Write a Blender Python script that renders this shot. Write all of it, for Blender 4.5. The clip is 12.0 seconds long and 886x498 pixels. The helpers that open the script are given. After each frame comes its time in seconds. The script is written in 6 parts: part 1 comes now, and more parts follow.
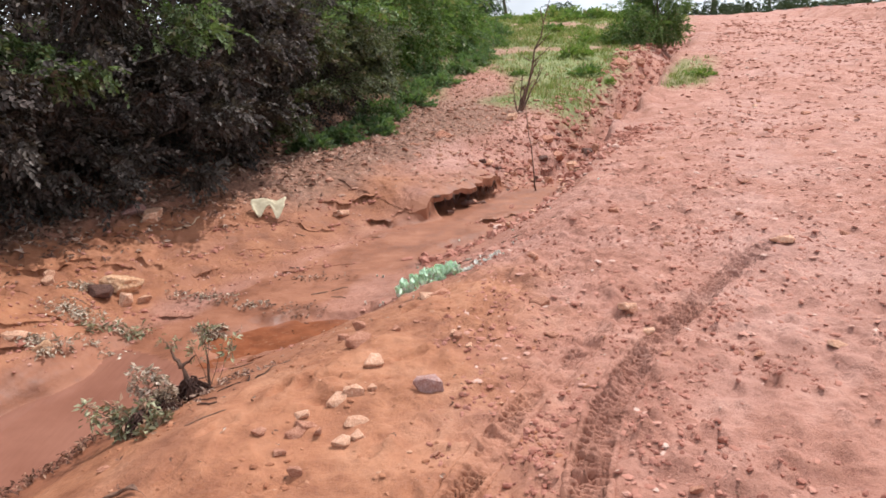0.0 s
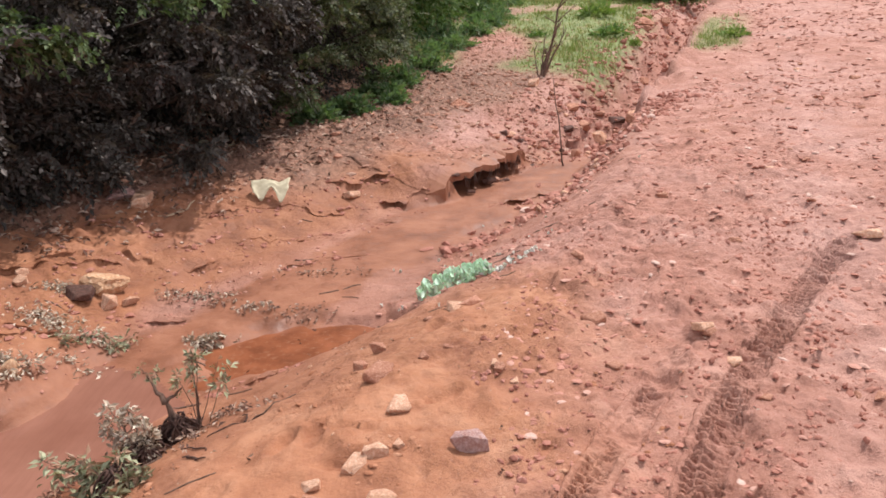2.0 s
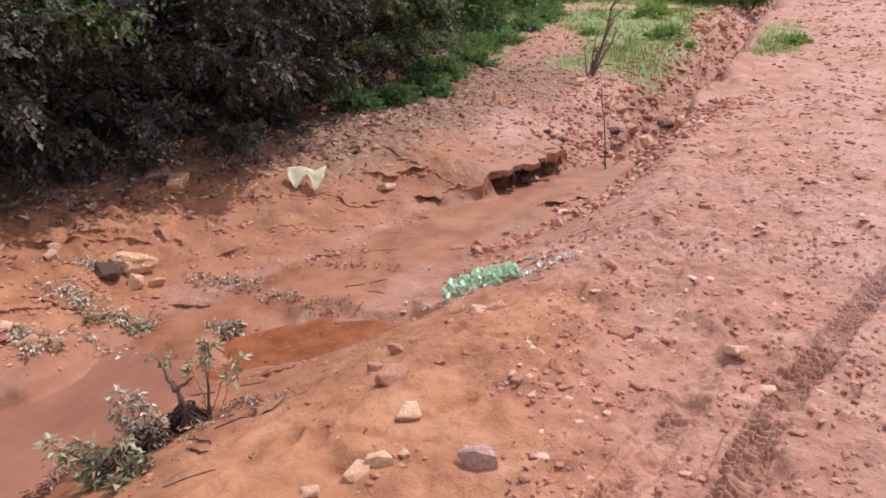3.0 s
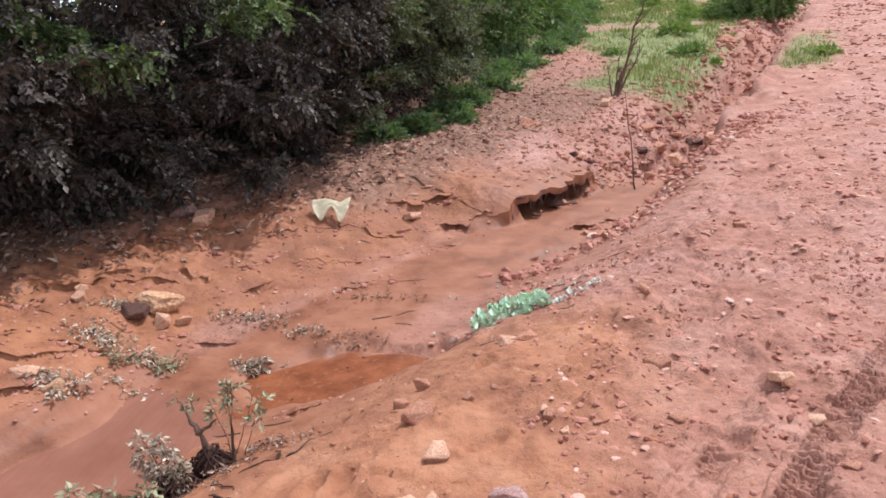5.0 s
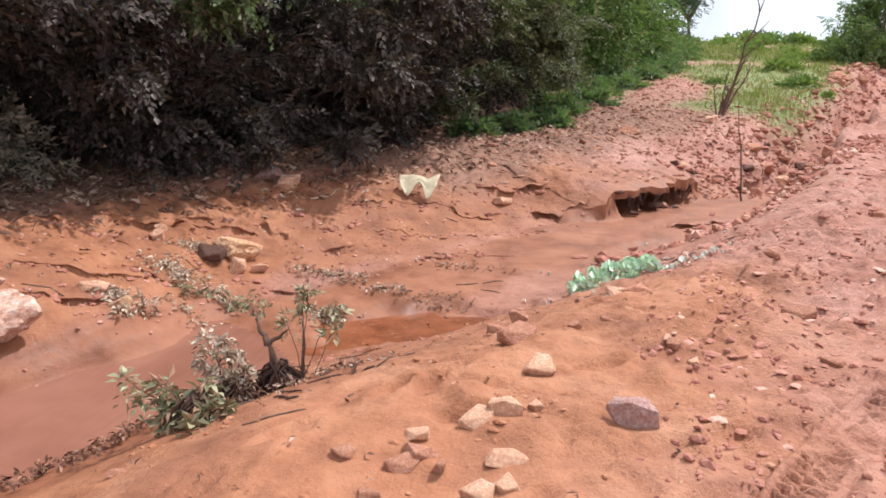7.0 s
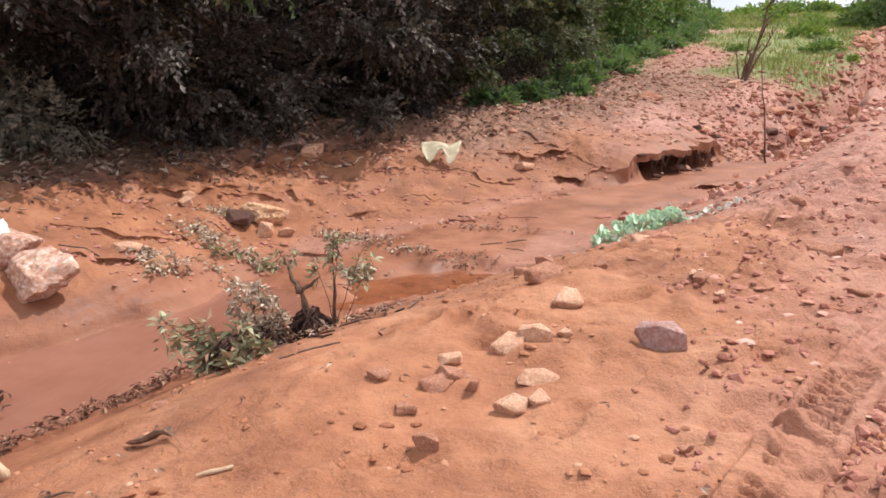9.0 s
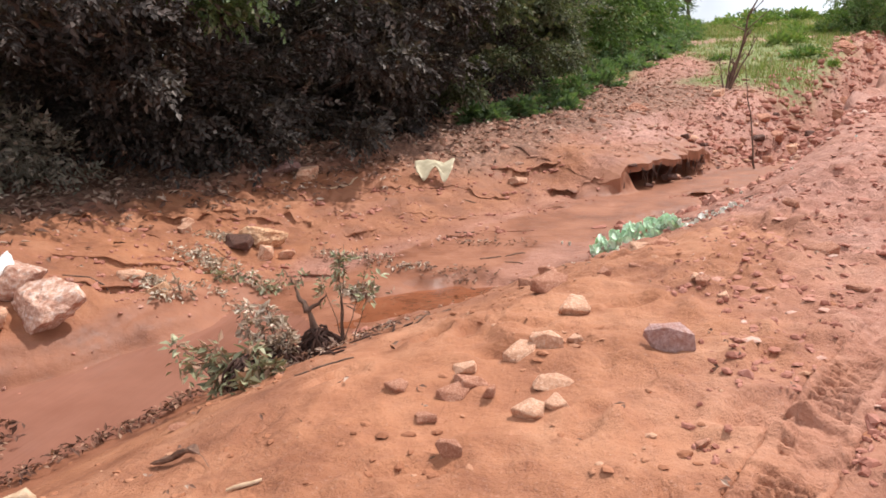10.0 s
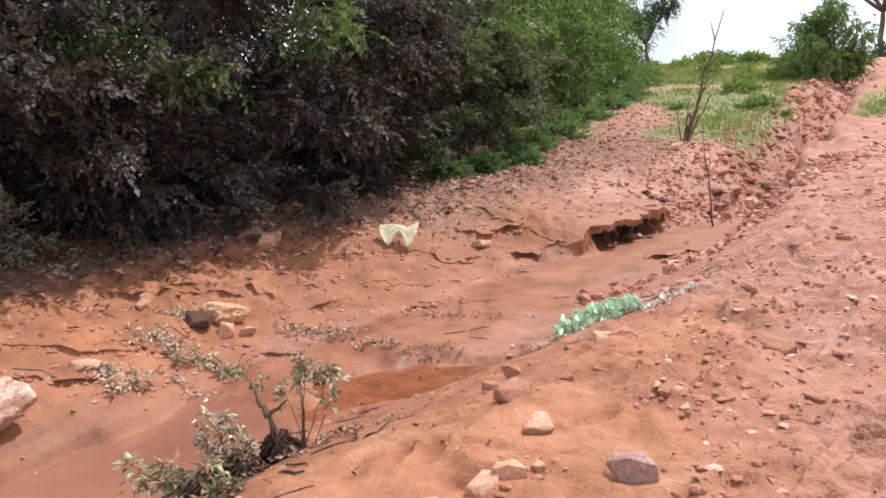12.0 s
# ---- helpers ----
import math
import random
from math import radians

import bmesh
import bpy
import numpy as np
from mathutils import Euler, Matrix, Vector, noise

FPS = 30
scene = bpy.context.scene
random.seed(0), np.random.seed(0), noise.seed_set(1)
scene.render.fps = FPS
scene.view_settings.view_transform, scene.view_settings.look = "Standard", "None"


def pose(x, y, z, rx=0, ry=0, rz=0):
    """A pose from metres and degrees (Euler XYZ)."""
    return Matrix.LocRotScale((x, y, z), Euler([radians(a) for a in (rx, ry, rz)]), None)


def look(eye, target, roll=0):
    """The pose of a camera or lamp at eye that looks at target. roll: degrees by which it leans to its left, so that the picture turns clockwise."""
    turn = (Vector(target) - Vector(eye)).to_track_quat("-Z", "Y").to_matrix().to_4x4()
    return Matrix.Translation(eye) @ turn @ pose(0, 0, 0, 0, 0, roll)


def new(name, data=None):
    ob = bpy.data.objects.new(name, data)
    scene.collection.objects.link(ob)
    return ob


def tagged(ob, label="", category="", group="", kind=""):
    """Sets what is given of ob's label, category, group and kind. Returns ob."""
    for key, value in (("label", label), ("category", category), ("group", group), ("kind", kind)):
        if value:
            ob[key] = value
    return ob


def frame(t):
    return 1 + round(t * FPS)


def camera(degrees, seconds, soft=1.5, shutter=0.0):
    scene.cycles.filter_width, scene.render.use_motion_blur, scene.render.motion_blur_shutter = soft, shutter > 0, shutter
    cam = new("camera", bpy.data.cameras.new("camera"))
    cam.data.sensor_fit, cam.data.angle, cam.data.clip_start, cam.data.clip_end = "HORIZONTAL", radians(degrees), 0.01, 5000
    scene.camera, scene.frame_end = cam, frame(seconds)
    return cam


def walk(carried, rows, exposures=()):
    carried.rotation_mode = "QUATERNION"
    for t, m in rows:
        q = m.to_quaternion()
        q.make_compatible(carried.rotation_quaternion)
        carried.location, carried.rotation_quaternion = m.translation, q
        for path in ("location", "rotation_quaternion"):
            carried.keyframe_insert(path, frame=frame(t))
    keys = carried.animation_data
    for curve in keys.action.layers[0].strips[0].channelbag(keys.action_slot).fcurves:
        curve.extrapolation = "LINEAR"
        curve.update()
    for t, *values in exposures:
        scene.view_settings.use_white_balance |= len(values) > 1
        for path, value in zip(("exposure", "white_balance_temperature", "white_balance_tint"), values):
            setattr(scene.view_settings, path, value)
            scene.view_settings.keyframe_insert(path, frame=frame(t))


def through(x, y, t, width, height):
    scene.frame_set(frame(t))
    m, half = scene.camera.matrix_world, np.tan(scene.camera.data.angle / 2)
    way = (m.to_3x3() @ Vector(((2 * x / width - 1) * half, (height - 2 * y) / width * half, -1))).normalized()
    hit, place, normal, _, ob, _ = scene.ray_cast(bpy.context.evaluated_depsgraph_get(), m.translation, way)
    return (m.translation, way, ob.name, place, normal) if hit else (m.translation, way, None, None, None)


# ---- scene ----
cam = camera(61.4, 12.0, soft=1.7)
PATH = [
    (0, (0.023, 0.041, 1.432), (-0.011, 1.985, 0.961), -2.1),
    (0.5, (0.061, 0.327, 1.449), (-0.11, 2.262, 0.972), -2.6),
    (1, (0.037, 0.488, 1.445), (-0.179, 2.399, 0.895), -2.9),
    (1.5, (-0.074, 0.657, 1.458), (-0.177, 2.576, 0.902), -3.4),
    (2, (-0.105, 0.745, 1.468), (-0.161, 2.662, 0.9), -2.5),
    (2.5, (-0.093, 0.813, 1.465), (-0.184, 2.725, 0.884), -0.6),
    (3, (-0.04, 0.867, 1.47), (-0.206, 2.773, 0.886), -0.0),
    (4.8, (-0.029, 0.96, 1.463), (-0.277, 2.874, 0.939), -2.0),
    (5, (-0.02, 0.961, 1.465), (-0.269, 2.877, 0.949), -2.6),
    (5.5, (-0.031, 0.968, 1.466), (-0.272, 2.889, 0.965), -2.5),
    (6, (-0.074, 0.974, 1.444), (-0.301, 2.914, 1.015), -2.7),
    (6.5, (-0.153, 1.096, 1.271), (-0.337, 3.05, 0.886), 1.8),
    (7, (-0.183, 1.15, 0.896), (-0.623, 3.062, 0.508), 1.0),
    (7.2, (-0.178, 1.147, 0.869), (-0.641, 3.044, 0.436), -0.1),
    (8.8, (-0.175, 1.06, 0.786), (-0.647, 2.943, 0.304), 0.7),
    (9, (-0.188, 1.078, 0.777), (-0.679, 2.968, 0.343), -0.4),
    (9.5, (-0.254, 1.05, 0.776), (-0.745, 2.953, 0.403), 0.2),
    (10, (-0.223, 1.024, 0.77), (-0.693, 2.93, 0.385), -2.5),
    (10.5, (-0.275, 0.977, 0.753), (-0.787, 2.865, 0.335), -3.3),
    (11, (-0.322, 0.932, 0.76), (-1.009, 2.758, 0.321), -2.3),
    (11.5, (-0.293, 0.972, 0.8), (-0.851, 2.863, 0.464), -1.7),
    (12, (-0.211, 1.086, 1.013), (-0.592, 3.026, 0.71), -2.6),
]
walk(cam, [(t, look(eye, target, roll)) for t, eye, target, roll in PATH], exposures=[(0, -0.16, 6130, 10), (2, -0.14, 6150, 10), (3, -0.22, 5950, 10), (5, -0.16, 5780, 10), (6.5, -0.03, 5850, 10), (7, 0.0, 6100, 10), (9, -0.06, 6320, 10), (11, -0.06, 6350, 10), (12, 0.0, 6120, 10)])

# ---- sky, sun ----
SUN_AZ, SUN_EL = 48.0, 60.0   # degrees: clockwise from +y, and above the horizon
world = bpy.data.worlds.new("sky")
scene.world = world
world.use_nodes = True
wn, wl = world.node_tree.nodes, world.node_tree.links
wn.clear()
sky = wn.new("ShaderNodeTexSky")
sky.sky_type, sky.sun_disc = "NISHITA", False
sky.sun_elevation, sky.sun_rotation = radians(SUN_EL), radians(SUN_AZ)
sky.air_density, sky.dust_density = 1.0, 3.0
wco = wn.new("ShaderNodeTexCoord")
cloud = wn.new("ShaderNodeTexNoise")
cloud.inputs["Scale"].default_value, cloud.inputs["Detail"].default_value = 2.2, 6
cramp = wn.new("ShaderNodeValToRGB")
cramp.color_ramp.elements[0].position, cramp.color_ramp.elements[1].position = 0.22, 0.50
cmix = wn.new("ShaderNodeMix")
cmix.data_type = "RGBA"
cmix.inputs["B"].default_value = (15.5, 16.0, 17.0, 1)
wbg, wout = wn.new("ShaderNodeBackground"), wn.new("ShaderNodeOutputWorld")
wbg.inputs["Strength"].default_value = 0.085
wl.new(wco.outputs["Generated"], cloud.inputs["Vector"])
wl.new(cloud.outputs["Fac"], cramp.inputs["Fac"])
wl.new(cramp.outputs["Color"], cmix.inputs["Factor"])
wl.new(sky.outputs["Color"], cmix.inputs["A"])
wl.new(cmix.outputs["Result"], wbg.inputs["Color"])
wl.new(wbg.outputs["Background"], wout.inputs["Surface"])

sun = new("sun", bpy.data.lights.new("sun", "SUN"))
sun.data.energy, sun.data.angle, sun.data.color = 5.0, radians(0.6), (1.0, 0.95, 0.88)
sun_from = Vector((math.sin(radians(SUN_AZ)) * math.cos(radians(SUN_EL)), math.cos(radians(SUN_AZ)) * math.cos(radians(SUN_EL)), math.sin(radians(SUN_EL))))
sun.matrix_world = look(sun_from * 60, (0, 0, 0))


# ---- materials ----
class Nodes:
    """Short hand for a node material."""

    def __init__(self, name):
        self.mat = bpy.data.materials.new(name)
        self.mat.use_nodes = True
        self.tree = self.mat.node_tree
        self.bsdf = self.tree.nodes["Principled BSDF"]
        self.out = self.tree.nodes["Material Output"]

    def node(self, kind, **values):
        n = self.tree.nodes.new(kind)
        for key, value in values.items():
            n.inputs[key.replace("_", " ")].default_value = value
        return n

    def link(self, a, b):
        self.tree.links.new(a, b)

    def noise(self, scale, detail=4.0, rough=0.6, coord="Object", squash=None):
        co = self.node("ShaderNodeTexCoord").outputs[coord]
        if squash:
            m = self.node("ShaderNodeMapping", Scale=squash)
            self.link(co, m.inputs["Vector"])
            co = m.outputs["Vector"]
        n = self.node("ShaderNodeTexNoise", Scale=scale, Detail=detail, Roughness=rough)
        self.link(co, n.inputs["Vector"])
        return n.outputs["Fac"]

    def ramp(self, fac, *stops):
        r = self.node("ShaderNodeValToRGB")
        els = r.color_ramp.elements
        while len(els) < len(stops):
            els.new(0.5)
        for e, (p, c) in zip(els, stops):
            e.position, e.color = p, (*c, 1) if len(c) == 3 else c
        self.link(fac, r.inputs["Fac"])
        return r.outputs["Color"]

    def span(self, fac, a, b, lo=0.0, hi=1.0):
        r = self.node("ShaderNodeMapRange", From_Min=a, From_Max=b, To_Min=lo, To_Max=hi)
        self.link(fac, r.inputs["Value"])
        return r.outputs["Result"]

    def mix(self, fac, a, b, mode="MIX"):
        m = self.node("ShaderNodeMix")
        m.data_type, m.blend_type = "RGBA", mode
        for value, key in ((fac, "Factor"), (a, "A"), (b, "B")):
            if isinstance(value, (int, float)):
                m.inputs[key].default_value = value
            elif isinstance(value, tuple):
                m.inputs[key].default_value = (*value, 1)
            else:
                self.link(value, m.inputs[key])
        return m.outputs["Result"]

    def math(self, op, a, b=0.0):
        m = self.node("ShaderNodeMath")
        m.operation = op
        for n, value in enumerate((a, b)):
            if isinstance(value, (int, float)):
                m.inputs[n].default_value = value
            else:
                self.link(value, m.inputs[n])
        return m.outputs[0]

    def attr(self, name):
        n = self.node("ShaderNodeAttribute")
        n.attribute_name = name
        return n.outputs["Fac"]

    def island(self):
        return self.node("ShaderNodeNewGeometry").outputs["Random Per Island"]

    def each(self):
        return self.node("ShaderNodeObjectInfo").outputs["Random"]

    def done(self, color, rough, bump=None, strength=0.4, distance=0.02, spec=0.3):
        for value, key in ((color, "Base Color"), (rough, "Roughness")):
            if isinstance(value, tuple):
                self.bsdf.inputs[key].default_value = (*value, 1)
            elif isinstance(value, (int, float)):
                self.bsdf.inputs[key].default_value = value
            else:
                self.link(value, self.bsdf.inputs[key])
        self.bsdf.inputs["Specular IOR Level"].default_value = spec
        if bump is not None:
            b = self.node("ShaderNodeBump", Strength=strength, Distance=distance)
            self.link(bump, b.inputs["Height"])
            self.link(b.outputs["Normal"], self.bsdf.inputs["Normal"])
        return self.mat


def laterite():
    n = Nodes("laterite")
    big, mid, fine, grit = n.noise(0.7, 5), n.noise(4.0, 6), n.noise(26.0, 6, 0.7), n.noise(120.0, 3, 0.7)
    patch = n.noise(11.0, 5, 0.6)
    road = n.ramp(mid, (0.28, (0.29, 0.124, 0.082)), (0.50, (0.41, 0.188, 0.132)), (0.72, (0.51, 0.270, 0.202)))
    road = n.mix(n.span(big, 0.45, 0.70, 0, 0.5), road, (0.52, 0.315, 0.265))
    sand = n.ramp(mid, (0.30, (0.25, 0.090, 0.040)), (0.52, (0.365, 0.147, 0.068)), (0.75, (0.46, 0.216, 0.112)))
    mud = n.ramp(mid, (0.30, (0.18, 0.066, 0.034)), (0.50, (0.26, 0.098, 0.050)), (0.70, (0.33, 0.138, 0.076)))
    soil = n.ramp(fine, (0.35, (0.14, 0.068, 0.044)), (0.65, (0.33, 0.175, 0.115)))
    turf = n.ramp(mid, (0.34, (0.13, 0.165, 0.050)), (0.58, (0.22, 0.245, 0.085)), (0.72, (0.34, 0.240, 0.135)))
    c = n.mix(n.attr("sand"), road, sand)
    c = n.mix(n.attr("wet"), c, mud)
    c = n.mix(n.attr("litter"), c, soil)
    c = n.mix(n.attr("turf"), c, turf)
    calm = n.math("MULTIPLY", n.attr("sand"), n.span(n.noise(1.7, 3), 0.40, 0.60, 0.60, 0.10))
    loose = n.math("SUBTRACT", 1.0, n.math("MAXIMUM", n.math("MULTIPLY", n.attr("wet"), 0.8), calm))
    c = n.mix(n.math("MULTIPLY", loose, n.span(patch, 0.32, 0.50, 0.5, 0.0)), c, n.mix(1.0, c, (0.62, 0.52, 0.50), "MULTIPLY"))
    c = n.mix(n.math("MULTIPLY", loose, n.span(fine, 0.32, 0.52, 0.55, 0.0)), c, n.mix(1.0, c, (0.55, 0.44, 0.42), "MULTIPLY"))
    c = n.mix(n.math("MULTIPLY", loose, n.span(grit, 0.57, 0.72, 0.0, 0.28)), c, (0.64, 0.42, 0.34))
    rough = n.math("SUBTRACT", n.span(fine, 0.3, 0.7, 0.78, 0.95), n.math("MULTIPLY", n.attr("wet"), n.span(mid, 0.35, 0.6, 0.38, 0.18)))
    height = n.math("ADD", n.math("MULTIPLY", fine, loose), n.math("MULTIPLY", grit, n.math("MULTIPLY", loose, 0.30)))
    height = n.math("ADD", height, n.math("MULTIPLY", patch, n.math("ADD", n.math("MULTIPLY", loose, 0.9), 0.15)))
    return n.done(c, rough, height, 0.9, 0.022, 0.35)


def stone_paint(name, low, mid, high, soil=(0.36, 0.13, 0.075), dirty=0.5):
    n = Nodes(name)
    a, b = n.noise(14.0, 6, 0.65), n.noise(70.0, 4, 0.7)
    c = n.ramp(a, (0.32, low), (0.50, mid), (0.68, high))
    c = n.mix(n.span(n.noise(6.0, 4), 0.42, 0.60, 0.0, dirty), c, soil)
    c = n.mix(n.math("MULTIPLY", n.each(), 0.35), c, n.mix(1.0, c, (0.55, 0.48, 0.46), "MULTIPLY"))
    c = n.mix(n.span(b, 0.35, 0.65, 0.35, 0.0), c, n.mix(1.0, c, (0.6, 0.55, 0.5), "MULTIPLY"))
    return n.done(c, n.span(b, 0.3, 0.7, 0.75, 0.95), n.math("ADD", a, n.math("MULTIPLY", b, 0.5)), 0.6, 0.02)


def leaf_paint(name, dark, light, dry, share, gloss=0.5, through=0.35):
    n = Nodes(name)
    r = n.island()
    c = n.ramp(r, (0.0, dark), (1.0 - share, light), (min(1.0 - share + 0.03, 0.99), dry), (1.0, dry))
    c = n.mix(n.span(n.noise(1.6, 3), 0.35, 0.65, 0.0, 0.5), c, n.mix(1.0, c, (0.72, 0.66, 0.60), "MULTIPLY"))
    n.done(c, gloss, None, spec=0.25)
    t = n.node("ShaderNodeBsdfTranslucent")
    n.link(n.mix(1.0, c, (1.25, 1.5, 0.7), "MULTIPLY"), t.inputs["Color"])
    m = n.node("ShaderNodeMixShader")
    m.inputs[0].default_value = through
    n.link(n.bsdf.outputs[0], m.inputs[1])
    n.link(t.outputs[0], m.inputs[2])
    n.link(m.outputs[0], n.out.inputs["Surface"])
    return n.mat


def bark_paint(name, dark, light):
    n = Nodes(name)
    a = n.noise(40.0, 5, 0.7, squash=(1, 1, 0.25))
    return n.done(n.ramp(a, (0.35, dark), (0.65, light)), 0.9, a, 0.6, 0.01)


def muddy_water():
    n = Nodes("muddy_water")
    a = n.noise(2.0, 4)
    ripple = n.noise(9.0, 2, 0.5, squash=(2.6, 0.5, 1))
    c = n.ramp(a, (0.35, (0.20, 0.080, 0.052)), (0.65, (0.27, 0.118, 0.080)))
    return n.done(c, 0.22, ripple, 0.16, 0.03, 0.4)


def orange_water():
    n = Nodes("orange_water")
    a = n.noise(5.0, 4)
    c = n.ramp(a, (0.35, (0.16, 0.050, 0.022)), (0.65, (0.28, 0.092, 0.042)))
    c = n.mix(n.span(n.noise(26.0, 5, 0.7), 0.55, 0.75, 0.0, 0.6), c, (0.36, 0.19, 0.12))
    return n.done(c, 0.24, n.noise(30.0, 3), 0.14, 0.01, 0.45)


def plain_sheet(name, a, b, rough=0.6):
    n = Nodes(name)
    f = n.noise(18.0, 5)
    return n.done(n.ramp(f, (0.3, a), (0.7, b)), rough, f, 0.3, 0.01)


LATERITE = laterite()
ROCK_RED = stone_paint("red_stone", (0.38, 0.16, 0.095), (0.55, 0.26, 0.165), (0.68, 0.40, 0.28))
ROCK_TAN = stone_paint("tan_stone", (0.62, 0.31, 0.185), (0.78, 0.455, 0.30), (0.86, 0.63, 0.48), soil=(0.46, 0.19, 0.10), dirty=0.45)
ROCK_GREY = stone_paint("grey_stone", (0.34, 0.19, 0.165), (0.49, 0.30, 0.27), (0.63, 0.45, 0.41), dirty=0.45)
ROCK_PINK = stone_paint("pink_quartz_stone", (0.44, 0.20, 0.13), (0.70, 0.44, 0.33), (0.86, 0.74, 0.66), dirty=0.45)
ROCK_DARK = stone_paint("dark_stone", (0.06, 0.032, 0.026), (0.13, 0.066, 0.050), (0.24, 0.13, 0.10), soil=(0.16, 0.065, 0.042), dirty=0.4)
ROCK_ORANGE = stone_paint("orange_stone", (0.52, 0.27, 0.14), (0.68, 0.41, 0.24), (0.80, 0.60, 0.42), soil=(0.46, 0.20, 0.10), dirty=0.5)
GRAVEL = Nodes("gravel")
_r = GRAVEL.island()
GRAVEL = GRAVEL.done(GRAVEL.mix(GRAVEL.noise(30.0, 4), GRAVEL.ramp(_r, (0.0, (0.27, 0.11, 0.08)), (0.30, (0.42, 0.185, 0.135)), (0.70, (0.51, 0.25, 0.185)), (0.90, (0.60, 0.36, 0.28)), (0.98, (0.72, 0.56, 0.47))), (0.38, 0.16, 0.11)), 0.88, GRAVEL.noise(60.0, 3), 0.4, 0.01)
CLOD = Nodes("mud_clod")
CLOD = CLOD.done(CLOD.mix(CLOD.noise(40.0, 4), CLOD.ramp(CLOD.island(), (0.0, (0.27, 0.105, 0.072)), (0.6, (0.42, 0.18, 0.13)), (1.0, (0.52, 0.26, 0.20))), (0.33, 0.13, 0.09)), 0.9, CLOD.noise(90.0, 3), 0.5, 0.01)
CRUMB = Nodes("sandy_crumb")
CRUMB = CRUMB.done(CRUMB.mix(CRUMB.noise(40.0, 4), CRUMB.ramp(CRUMB.island(), (0.0, (0.20, 0.075, 0.040)), (0.55, (0.38, 0.160, 0.085)), (0.90, (0.50, 0.26, 0.16)), (1.0, (0.66, 0.44, 0.30))), (0.32, 0.125, 0.062)), 0.9, CRUMB.noise(90.0, 3), 0.5, 0.01)
SCREE = Nodes("slope_gravel")
SCREE = SCREE.done(SCREE.mix(SCREE.noise(30.0, 4), SCREE.ramp(SCREE.island(), (0.0, (0.15, 0.070, 0.047)), (0.35, (0.31, 0.145, 0.096)), (0.70, (0.45, 0.245, 0.170)), (0.93, (0.58, 0.42, 0.32))), (0.34, 0.155, 0.10)), 0.9, SCREE.noise(60.0, 3), 0.4, 0.01)
# thicket foliage in shade: the purple-brown gloom is put into the leaf colour
THICKET_SHADE = leaf_paint("shaded_thicket_leaf", (0.034, 0.026, 0.024), (0.072, 0.058, 0.050), (0.105, 0.080, 0.070), 0.25, 0.80, 0.10)
# half-lit spray tips, with small highlights painted as the palest leaves
HALF_LIT = leaf_paint("half_lit_leaf", (0.042, 0.033, 0.029), (0.105, 0.085, 0.074), (0.21, 0.180, 0.160), 0.14, 0.70, 0.12)
# sprays that catch the sun, painted a brighter green
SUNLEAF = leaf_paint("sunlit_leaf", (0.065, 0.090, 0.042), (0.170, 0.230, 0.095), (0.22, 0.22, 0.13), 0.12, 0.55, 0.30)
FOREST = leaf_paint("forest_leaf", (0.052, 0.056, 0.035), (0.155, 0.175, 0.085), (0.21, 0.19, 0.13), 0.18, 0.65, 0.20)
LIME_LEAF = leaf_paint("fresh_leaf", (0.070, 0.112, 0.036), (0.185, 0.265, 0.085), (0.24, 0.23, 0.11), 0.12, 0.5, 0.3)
HERB = leaf_paint("herb_leaf", (0.075, 0.118, 0.055), (0.185, 0.255, 0.115), (0.20, 0.19, 0.11), 0.12, 0.45, 0.35)
UNDERGROWTH = leaf_paint("undergrowth_leaf", (0.15, 0.130, 0.108), (0.28, 0.250, 0.200), (0.32, 0.26, 0.21), 0.3, 0.6, 0.2)
TUSSOCK = leaf_paint("tussock_leaf", (0.11, 0.165, 0.045), (0.25, 0.32, 0.095), (0.32, 0.29, 0.13), 0.15, 0.6, 0.3)
GRASS = leaf_paint("grass_blade", (0.16, 0.185, 0.060), (0.28, 0.305, 0.110), (0.38, 0.31, 0.17), 0.28, 0.75, 0.25)
FAR_LEAF = leaf_paint("far_tree_leaf", (0.025, 0.045, 0.020), (0.060, 0.090, 0.035), (0.08, 0.09, 0.04), 0.08, 0.55, 0.2)
WILT = leaf_paint("wilted_leaf", (0.12, 0.115, 0.065), (0.40, 0.39, 0.24), (0.34, 0.20, 0.13), 0.40, 0.5, 0.08)
WASHED = leaf_paint("washed_leaf", (0.20, 0.125, 0.085), (0.52, 0.41, 0.31), (0.66, 0.55, 0.44), 0.35, 0.7, 0.04)
DRY = leaf_paint("dead_leaf", (0.09, 0.044, 0.032), (0.25, 0.135, 0.096), (0.44, 0.31, 0.24), 0.35, 0.8, 0.04)
DRIFT = leaf_paint("sodden_leaf", (0.075, 0.032, 0.022), (0.21, 0.100, 0.062), (0.36, 0.21, 0.14), 0.25, 0.7, 0.04)
MINT = leaf_paint("mint_leaf", (0.66, 0.90, 0.66), (0.82, 0.96, 0.80), (0.95, 0.96, 0.90), 0.25, 0.6, 0.12)
PALE = leaf_paint("pale_leaf", (0.80, 0.78, 0.70), (0.90, 0.88, 0.82), (0.86, 0.80, 0.50), 0.2, 0.6, 0.04)
BARK = bark_paint("bark", (0.05, 0.035, 0.03), (0.15, 0.11, 0.085))
TWIG = bark_paint("dry_twig", (0.07, 0.04, 0.03), (0.20, 0.12, 0.085))
POD = bark_paint("dried_leaf", (0.10, 0.05, 0.036), (0.27, 0.15, 0.10))
PALE_WOOD = bark_paint("pale_wood", (0.40, 0.25, 0.15), (0.62, 0.45, 0.31))
WATER, ORANGE = muddy_water(), orange_water()
